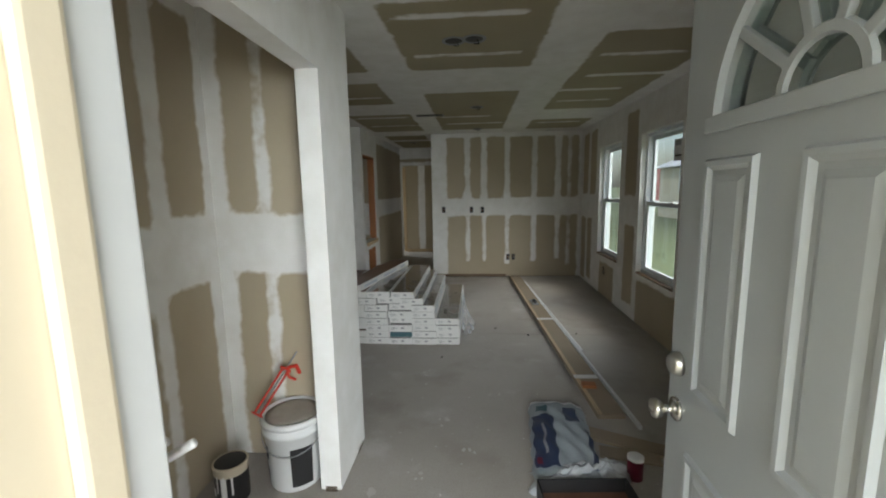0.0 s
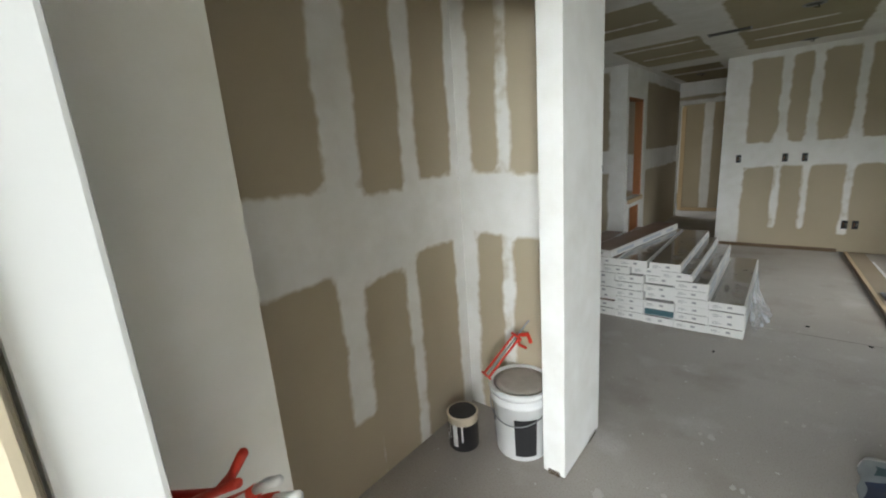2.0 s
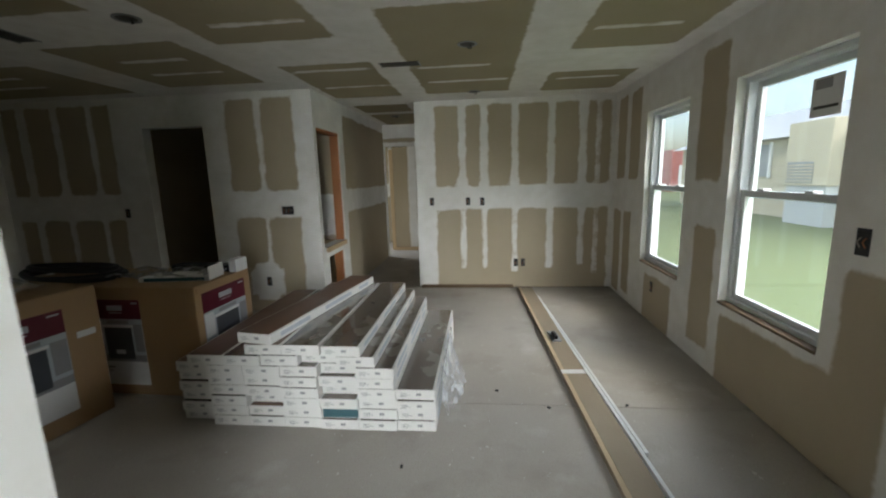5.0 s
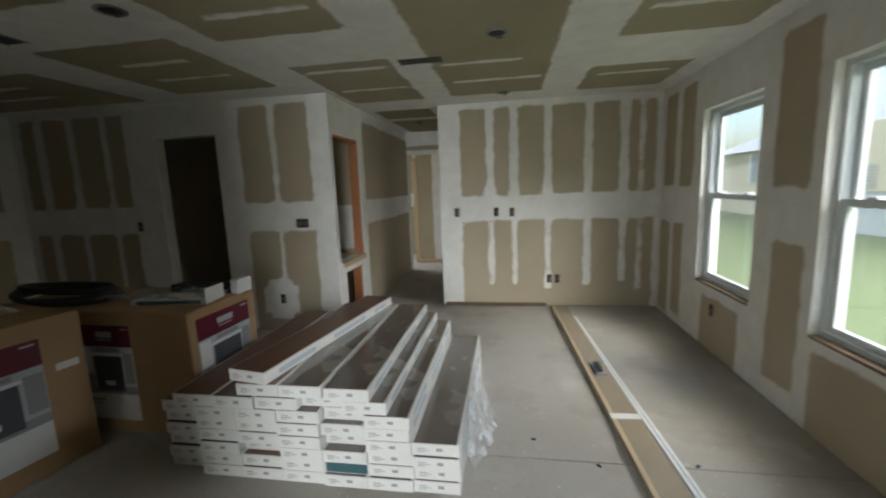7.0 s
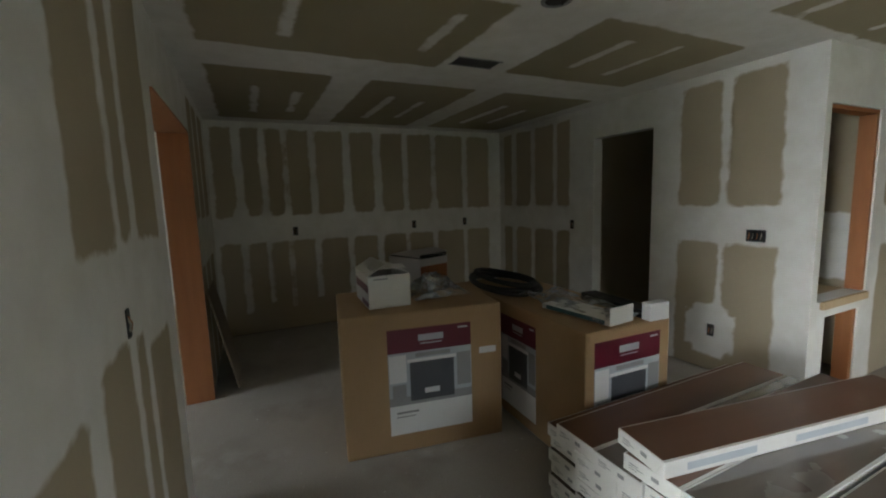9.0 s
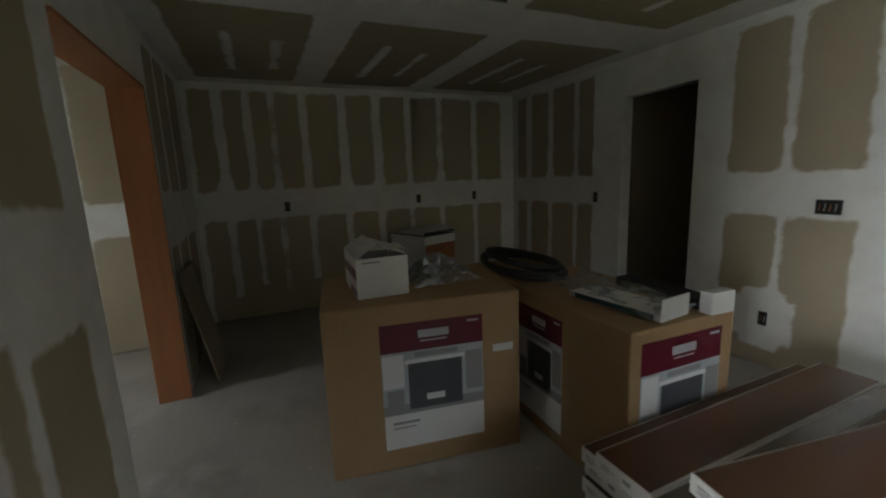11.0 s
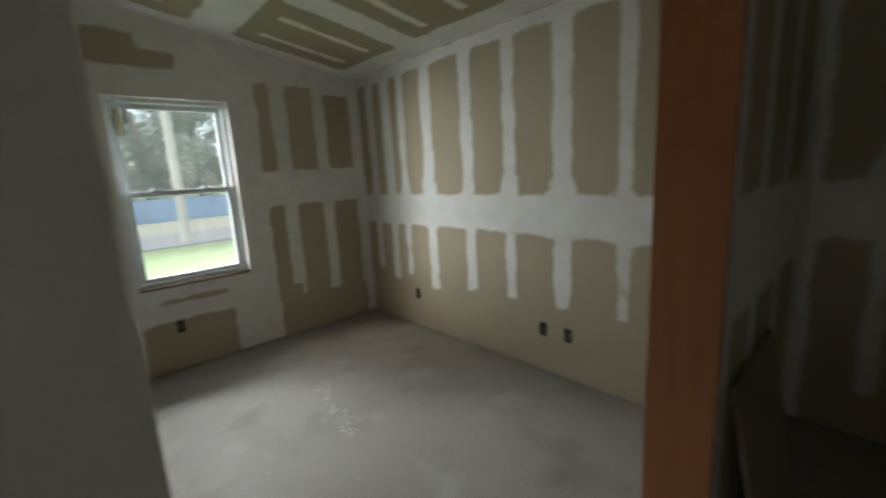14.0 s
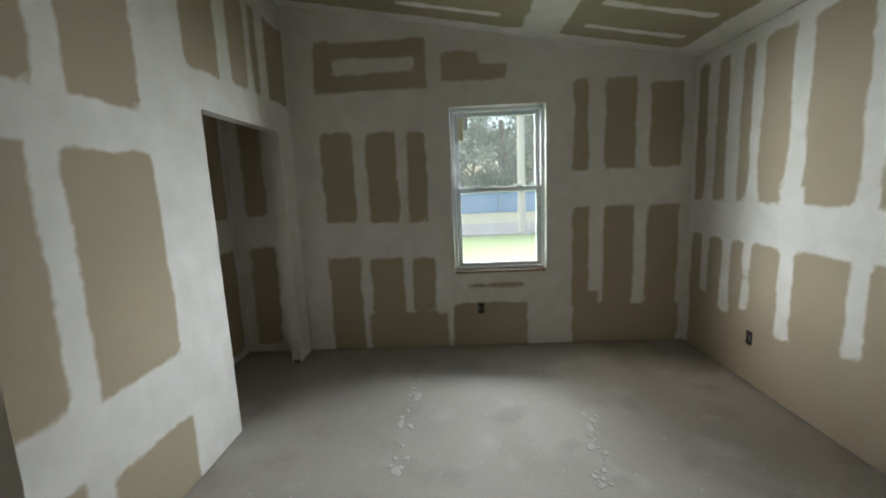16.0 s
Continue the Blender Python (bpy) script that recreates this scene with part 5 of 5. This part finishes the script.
# ---- the bag, wrappings and sticks near the entrance ----
def cement_bag():
    top = tagged(empty("mortar_bag", pose(0.915, 2.71, 0, 0, 0, -5)), "white woven mortar bag with navy print lying on the slab", "bag")
    nx, ny = 26, 36
    w, l, h = 0.36, 0.78, 0.105

    def height(i, j):
        a, b = math.sin(math.pi * i / nx), math.sin(math.pi * j / ny)
        return h * (max(0, a) ** 0.24) * (max(0, b) ** 0.2) * (0.92 + 0.10 * math.sin(i * 0.8 + j * 0.5) * math.cos(j * 0.35)) + 0.004

    def grid(i0, i1, j0, j1, lift, nm, mat, bottom=False, lab=""):
        bm = bmesh.new()
        vs = [[bm.verts.new(((i / nx - 0.5) * w + 0.006 * math.sin(j * 0.9), (j / ny - 0.5) * l + 0.006 * math.sin(i), height(i, j) + lift)) for j in range(j0, j1 + 1)] for i in range(i0, i1 + 1)]
        for p, q in zip(vs, vs[1:]):
            for k in range(len(p) - 1):
                bm.faces.new((p[k], q[k], q[k + 1], p[k + 1]))
        if bottom:
            ring = [vs[i][0] for i in range(nx + 1)] + [vs[nx][j] for j in range(1, ny + 1)] + [vs[i][ny] for i in range(nx - 1, -1, -1)] + [vs[0][j] for j in range(ny - 1, 0, -1)]
            low = [bm.verts.new((v.co.x, v.co.y, 0.0)) for v in ring]
            for k in range(len(ring)):
                bm.faces.new((ring[k], ring[k - 1], low[k - 1], low[k]))
            bm.faces.new(low)
            bmesh.ops.recalc_face_normals(bm, faces=bm.faces)
        return part(nm, bm, mat, top, lab, True)

    grid(0, nx, 0, ny, 0, "sack", M_BAG, True)
    grid(1, 10, 3, 25, 0.0022, "printed_panel", M_NAVY, lab="navy printed panel")
    grid(5, 6, 8, 20, 0.0036, "printed_letters", M_INK, lab="pale unreadable lettering")
    grid(2, 4, 4, 6, 0.0038, "printed_mark", M_MAROON, lab="small maroon mark")
    grid(3, 8, 27, 31, 0.0022, "printed_mark", M_TEAL, lab="faded teal mark")
    grid(15, 21, 22, 30, 0.0022, "printed_panel", M_NAVY, lab="navy printed square")
    grid(23, 25, 4, 20, 0.0022, "printed_edge", M_NAVY, lab="dark printed side edge")
    grid(0, nx, 33, ny, 0.0028, "hem", M_LABEL, lab="folded white hem")


cement_bag()


def crumpled(name, cx, cy, w, l, h, seed, mat, lab, cat, turn=0):
    r = random.Random(seed)
    ph = [r.uniform(0, 6) for _ in range(6)]
    bm = bmesh.new()
    n = 34
    vs = []
    for i in range(n + 1):
        row = []
        for j in range(n + 1):
            u, v = i / n, j / n
            e = (math.sin(math.pi * u) * math.sin(math.pi * v)) ** 0.4 if 0 < i < n and 0 < j < n else 0
            p = Vector((u * 4.0, v * 2.5, seed * 3.7))
            z = h * e * max(0.15, 1.0 - 0.9 * abs(noise.noise(p)) - 0.45 * abs(noise.noise(p * 2.7)))
            row.append(bm.verts.new(((u - 0.5) * w + 0.03 * math.sin(6 * v + ph[3]), (v - 0.5) * l + 0.03 * math.sin(5 * u + ph[4]), max(0.001, z))))
        vs.append(row)
    for i in range(n):
        for j in range(n):
            bm.faces.new((vs[i][j], vs[i + 1][j], vs[i + 1][j + 1], vs[i][j + 1]))
    ob = mesh_object(name, bm, mat, smooth=True)
    ob.matrix_basis = pose(cx, cy, 0.0, 0, 0, turn)
    ob.modifiers.new("thick", "SOLIDIFY").thickness = 0.0015
    return tagged(ob, lab, cat)


crumpled("plastic_wrap", 0.955, 2.385, 0.52, 0.17, 0.12, 3, M_FILM, "crumpled white plastic wrap at the bag's foot", "plastic wrap", 3)
open_box = tagged(empty("black_box", pose(0.93, 2.17, 0, 0, 0, 4)), "open dark carton full of scraps by the door", "box")
part("wall", boxm(-0.22, 0.22, 0.10, 0.108, 0, 0.10, 0.002), M_BLACK, open_box)
part("wall", boxm(-0.22, 0.22, -0.16, -0.152, 0, 0.10, 0.002), M_BLACK, open_box)
part("wall", boxm(-0.22, -0.212, -0.152, 0.10, 0, 0.10, 0.002), M_BLACK, open_box)
part("wall", boxm(0.212, 0.22, -0.152, 0.10, 0, 0.10, 0.002), M_BLACK, open_box)
part("bottom", boxm(-0.212, 0.212, -0.152, 0.10, 0.001, 0.03, 0.002), M_PRINTRED, open_box, "dark brown scraps inside")
tin = tagged(empty("sealant_tube", pose(1.235, 2.43, 0)), "dark red tin with a pale lid on the slab", "tin")
part("body", lathe([(0.0, 0), (0.038, 0), (0.04, 0.004), (0.04, 0.115), (0.037, 0.12)], 24), M_MAROON, tin, "", True)
part("lid", lathe([(0.041, 0.108), (0.0415, 0.122), (0.036, 0.126), (0.0, 0.124)], 24), M_LABEL, tin, "pale lid", True)
tagged(mesh_object("scrap_board", boxm(-0.24, 0.24, -0.06, 0.06, 0.001, 0.02, 0.003, pose(1.30, 2.72, 0, 0, 0, -24)), M_CARDDUST), "piece of pale cardboard on the slab", "cardboard")
tagged(mesh_object("scrap_board", boxm(-0.16, 0.16, -0.05, 0.05, 0.001, 0.015, 0.003, pose(1.27, 2.60, 0, 0, 0, -12)), M_CARDDUST), "piece of brown cardboard on the slab", "cardboard")
tagged(mesh_object("wood_block", boxm(-0.05, 0.05, -0.035, 0.035, 0.034, 0.06, 0.003, pose(1.25, 3.37, 0, 0, 0, -5)), M_WOOD), "small red-brown wood block on the long carton", "wood block")


def along(x0, y0, x1, y1, w, z0, z1, bevel=0.003):
    dx, dy = x1 - x0, y1 - y0
    return boxm(0, math.hypot(dx, dy), -w, 0, z0, z1, bevel, Matrix.Translation((x0, y0, 0)) @ Matrix.Rotation(math.atan2(dy, dx), 4, "Z"))


def carton_x(y):
    return 0.985 + (7.36 - y) * 0.0505


lc_ = tagged(empty("long_carton"), "long flat dusty cardboard carton lying on the slab", "carton")
part("carton_body", along(carton_x(7.36), 7.36, carton_x(2.98), 2.98, -0.18, 0.001, 0.034), M_CARDDUST, lc_)
part("carton_edge", along(carton_x(7.355) + 0.002, 7.355, carton_x(2.985) + 0.002, 2.985, -0.028, 0.0345, 0.0365), M_CARDLIGHT, lc_)
for ya, yb in ((5.02, 4.96), (3.56, 3.50)):
    part("strap", along(carton_x(ya), ya, carton_x(yb), yb, -0.18, 0.0345, 0.037, 0), M_LABEL, lc_)
for k, (xa, xb, y1, y0, w) in enumerate(((1.155, 1.425, 7.2, 2.87, 0.022), (1.19, 1.375, 7.0, 4.1, 0.02))):
    tagged(mesh_object("white_moulding", along(xa, y1, xb, y0, -w, 0.001, 0.028), M_WHITE), "long white primed moulding strip on the slab", "moulding", "white moulding strips")
tool = tagged(empty("hand_tool", pose(1.165, 5.68, 0.0365, 0, 0, 4)), "small grey metal hand tool on the long carton", "tool")
part("plate", boxm(-0.04, 0.04, -0.13, 0.10, 0.0, 0.012, 0.003), M_GREY, tool)
part("handle", boxm(-0.015, 0.015, -0.10, 0.03, 0.012, 0.04, 0.005), M_BLACK, tool)

# ---- outdoors ----
def ground():
    bm = bmesh.new()
    bmesh.ops.create_circle(bm, cap_ends=True, radius=900, segments=48)
    ob = mesh_object("ground", bm, M_GRASSGROUND)
    ob.location = (0, 0, -0.16)
    tagged(ob, "bright green mown lawn", "lawn", kind="structure")


ground()
tagged(mesh_object("road", boxm(-120, 120, -14.3, -10.6, -0.2, -0.12), M_ASPHALT), "pale asphalt road in front", "road", kind="structure")
tagged(mesh_object("verge", boxm(-120, 120, -20.5, -14.3, -0.2, -0.13), M_SAND), "sandy verge beyond the road", "verge", kind="structure")


def grass_tufts():
    r = random.Random(5)
    verts, faces = [], []
    for _ in range(9000):
        if r.random() < 0.5:
            x, y = r.uniform(-9, 1), r.uniform(-10.5, -2)
        else:
            x, y = r.uniform(2.8, 12), r.uniform(3, 20)
        s = r.uniform(0.006, 0.014)
        a = r.uniform(0, 6.28)
        i = len(verts)
        verts += [(x - 0.012 * math.cos(a), y - 0.012 * math.sin(a), -0.16), (x + 0.012 * math.cos(a), y + 0.012 * math.sin(a), -0.16), (x + r.uniform(-.03, .03), y + r.uniform(-.03, .03), -0.16 + s)]
        faces.append((i, i + 1, i + 2))
    me = bpy.data.meshes.new("grass")
    me.from_pydata(verts, [], faces)
    me.materials.append(M_GRASS)
    tagged(new("grass", me), "short lawn grass", "grass", kind="stuff")


grass_tufts()


def tree(x, y, h, seed):
    r = random.Random(seed)
    top = tagged(empty("tree", pose(x, y, -0.16)), "broad green tree beyond the road", "tree", "trees beyond the road")
    bm = tube([(0, 0, 0), (0.1, 0.05, h * 0.25), (0.0, 0.1, h * 0.5), (0.15, 0, h * 0.8)], 0.18, 8)
    for k in range(6):
        a = k * 1.05 + r.uniform(0, 0.5)
        z = h * r.uniform(0.3, 0.55)
        tube([(0, 0.05, z), (h * 0.16 * math.cos(a), h * 0.16 * math.sin(a), z + h * 0.15), (h * 0.3 * math.cos(a), h * 0.3 * math.sin(a), z + h * 0.22)], 0.07, 6, bm)
    part("trunk", bm, M_BARK, top)
    verts, faces = [], []
    clumps = [(r.uniform(-0.42, 0.42) * h, r.uniform(-0.3, 0.3) * h, r.uniform(0.22, 0.95) * h, r.uniform(0.08, 0.17) * h) for _ in range(34)]
    for cx, cy, cz, cr in clumps:
        for _ in range(260):
            d = Vector((r.gauss(0, 1), r.gauss(0, 1), r.gauss(0, 0.8))).normalized() * cr * r.uniform(0.4, 1.1)
            p = Vector((cx, cy, cz)) + d
            s = r.uniform(0.07, 0.15)
            q = Euler((r.uniform(0, 6), r.uniform(0, 6), r.uniform(0, 6))).to_matrix()
            i = len(verts)
            verts += [p + q @ Vector(v) for v in ((-s, 0, 0), (0, -s * 0.5, 0), (s, 0, 0), (0, s * 0.5, 0))]
            faces.append((i, i + 1, i + 2, i + 3))
    me = bpy.data.meshes.new("crown")
    me.from_pydata(verts, [], faces)
    me.materials.append(M_LEAF)
    new("crown", me).parent = top


for i in range(13):
    tree(-22 + 3.0 * i + (i % 3) * 0.5, -26.5 - (i * 7 % 5), 6.0 + (i * 5 % 7) * 0.35, 20 + i)
fence = tagged(empty("fence"), "long low blue screened fence beyond the road", "fence", kind="structure")
for i in range(16):
    part("screen", boxm(-32 + 3 * i, -29.02 + 3 * i, -21.0, -20.95, -0.15, 0.95, 0.01), M_BLUEFENCE, fence)
    part("post", tube([(-32 + 3 * i - 0.01, -20.9, -0.16), (-32 + 3 * i - 0.01, -20.9, 1.1)], 0.03), M_GREY, fence)
pole = tagged(empty("utility_pole", pose(-4.75, -11.2, -0.16)), "tall weathered wooden utility pole by the road", "utility pole")
part("shaft", tube([(0, 0, 0), (0, 0, 9)], 0.13, 12), M_POLE, pole)
part("crossarm", boxm(-1.0, 1.0, -0.06, 0.06, 8.2, 8.35, 0.01), M_POLE, pole)
pole2 = tagged(empty("road_post", pose(-1.35, -9.2, -0.16)), "thin white post beside the road", "post")
part("post", tube([(0, 0, 0), (0, 0, 4.2)], 0.035, 10), M_LABEL, pole2)


def building(name, x0, x1, y0, y1, h, roof_h, lab, wallm=None):
    top = tagged(empty(name), lab, "building")
    part("wall", boxm(x0, x1, y0, y1, -0.15, h, 0.02), wallm or M_SIDING, top)
    for k in range(int((h + 0.1) / 0.3)):
        part("siding_board", boxm(x0 - 0.02, x0 - 0.001, y0, y1, 0.02 + 0.3 * k, 0.30 + 0.3 * k, 0.004), wallm or M_SIDING, top)
    bm = bmesh.new()
    p = [(x0 - 0.4, y0 - 0.3, h), (x1 + 0.4, y0 - 0.3, h), ((x0 + x1) / 2, y0 - 0.3, h + roof_h), (x0 - 0.4, y1 + 0.3, h), (x1 + 0.4, y1 + 0.3, h), ((x0 + x1) / 2, y1 + 0.3, h + roof_h)]
    vs = [bm.verts.new(q) for q in p]
    for f in ((0, 1, 2), (3, 5, 4), (0, 2, 5, 3), (1, 4, 5, 2), (0, 3, 4, 1)):
        bm.faces.new([vs[i] for i in f])
    bmesh.ops.recalc_face_normals(bm, faces=bm.faces)
    part("roof", bm, M_ROOFMETAL, top)
    return top


b1 = building("neighbour_building", 10.5, 16.5, 9.0, 24.0, 2.45, 1.35, "long beige sided building with a pale metal roof")
for y in (12.4, 17.6, 20.5):
    w = part("window", boxm(10.42, 10.48, y, y + 1.1, 1.2, 2.3, 0.01), M_GREY, b1)
    part("window_trim", boxm(10.40, 10.47, y - 0.08, y, 1.15, 2.35, 0.01), M_LABEL, w)
    part("window_trim", boxm(10.40, 10.47, y + 1.1, y + 1.18, 1.15, 2.35, 0.01), M_LABEL, w)
red = tagged(empty("red_container"), "red and white painted container beyond the lawn, its red paled for haze", "container")
part("body", boxm(15.3, 16.7, 36.5, 38.5, -0.17, 3.1, 0.02), M_REDHAZE, red)
for k in range(5):
    part("rib", boxm(15.34 + 0.28 * k, 15.42 + 0.28 * k, 36.46, 36.5, -0.1, 3.05, 0.01), M_REDHAZE, red)
part("panel", boxm(15.9, 16.6, 36.44, 36.458, 0.3, 1.9, 0.01), M_LABEL, red, "white painted panel")
ac = tagged(empty("cooling_unit", pose(9.7, 14.1, -0.16)), "beige box-shaped cooling unit on a stand beside the building", "cooling unit")
part("case", boxm(0, 0.7, 0, 1.6, 1.12, 2.93, 0.03), M_SIDING, ac)
part("grille", boxm(-0.015, 0, 0.5, 1.5, 1.2, 1.8, 0.005), M_GREY, ac)
for k in range(6):
    part("slat", boxm(-0.03, -0.016, 0.5, 1.5, 1.24 + 0.09 * k, 1.28 + 0.09 * k, 0.003), M_SIDING, ac)
part("stand", boxm(0.05, 0.65, 0.05, 1.55, 0, 1.12, 0.01), M_ROOFMETAL, ac)
for i in range(2):
    tree(6.5 + 3 * i, 36 + (i % 2) * 3, 4.6 + 0.5 * i, 60 + i)


# dried compound dribbled on the bedroom and entry slab
def spill(points, seed):
    r = random.Random(seed)
    bm = bmesh.new()
    top = 0.0008
    for x, y, s in points:
        for _ in range(3):
            cx, cy, k = x + r.uniform(-0.05, 0.05), y + r.uniform(-0.06, 0.06), s * r.uniform(0.3, 0.8)
            top += 0.00012
            rim = [(cx + k * r.uniform(0.5, 1.1) * math.cos(a * 0.7), cy + 1.4 * k * r.uniform(0.5, 1.1) * math.sin(a * 0.7)) for a in range(9)]
            low = [bm.verts.new((u, v, 0.0003)) for u, v in rim]
            mid = [bm.verts.new((cx + (u - cx) * 0.8, cy + (v - cy) * 0.7, top)) for u, v in rim]
            for i in range(9):
                bm.faces.new((low[i], low[(i + 1) % 9], mid[(i + 1) % 9], mid[i]))
            bm.faces.new(mid)
    bmesh.ops.recalc_face_normals(bm, faces=bm.faces)
    tagged(mesh_object("compound_spill", bm, M_SPILL), "dribble of dried white joint compound on the slab", "spill", "compound spills", kind="stuff")


M_SPILL = surf("dried_spill", (0.46, 0.44, 0.412), (0.56, 0.545, 0.52), 0.8, 20, 70, 0.1)
spill([(-2.14, -0.3 + 0.13 * i, 0.022 + 0.012 * (i % 3)) for i in range(9)], 1)
spill([(-3.37 + 0.02 * i, 0.2 + 0.085 * i, 0.018 + 0.014 * (i % 3)) for i in range(9)], 2)
spill([(-3.4, -0.5, 0.03), (-2.75, 0.1, 0.012), (-3.1, -0.3, 0.014)], 3)
spill([(-0.2, 2.05, 0.07), (-0.12, 2.2, 0.05), (-0.05, 1.9, 0.04), (-0.45, 1.8, 0.03), (0.1, 2.35, 0.02)], 4)
spill([(0.2, 2.9, 0.03), (0.55, 3.3, 0.018), (0.35, 2.6, 0.02), (0.5, 4.1, 0.02), (0.0, 3.6, 0.025), (1.7, 5.1, 0.02), (1.9, 4.0, 0.02)], 5)
for x, y in ((0.62, 4.75), (0.95, 4.55), (0.1, 3.95), (1.45, 4.6), (-0.1, 1.75), (-0.3, 1.95)):
    tagged(mesh_object("debris", boxm(-0.012, 0.012, -0.006, 0.008, 0.0005, 0.008, 0.002, pose(x, y, 0, 0, 0, x * 900)), M_BLACK), "small dark scrap of debris on the slab", "debris", "debris scraps")
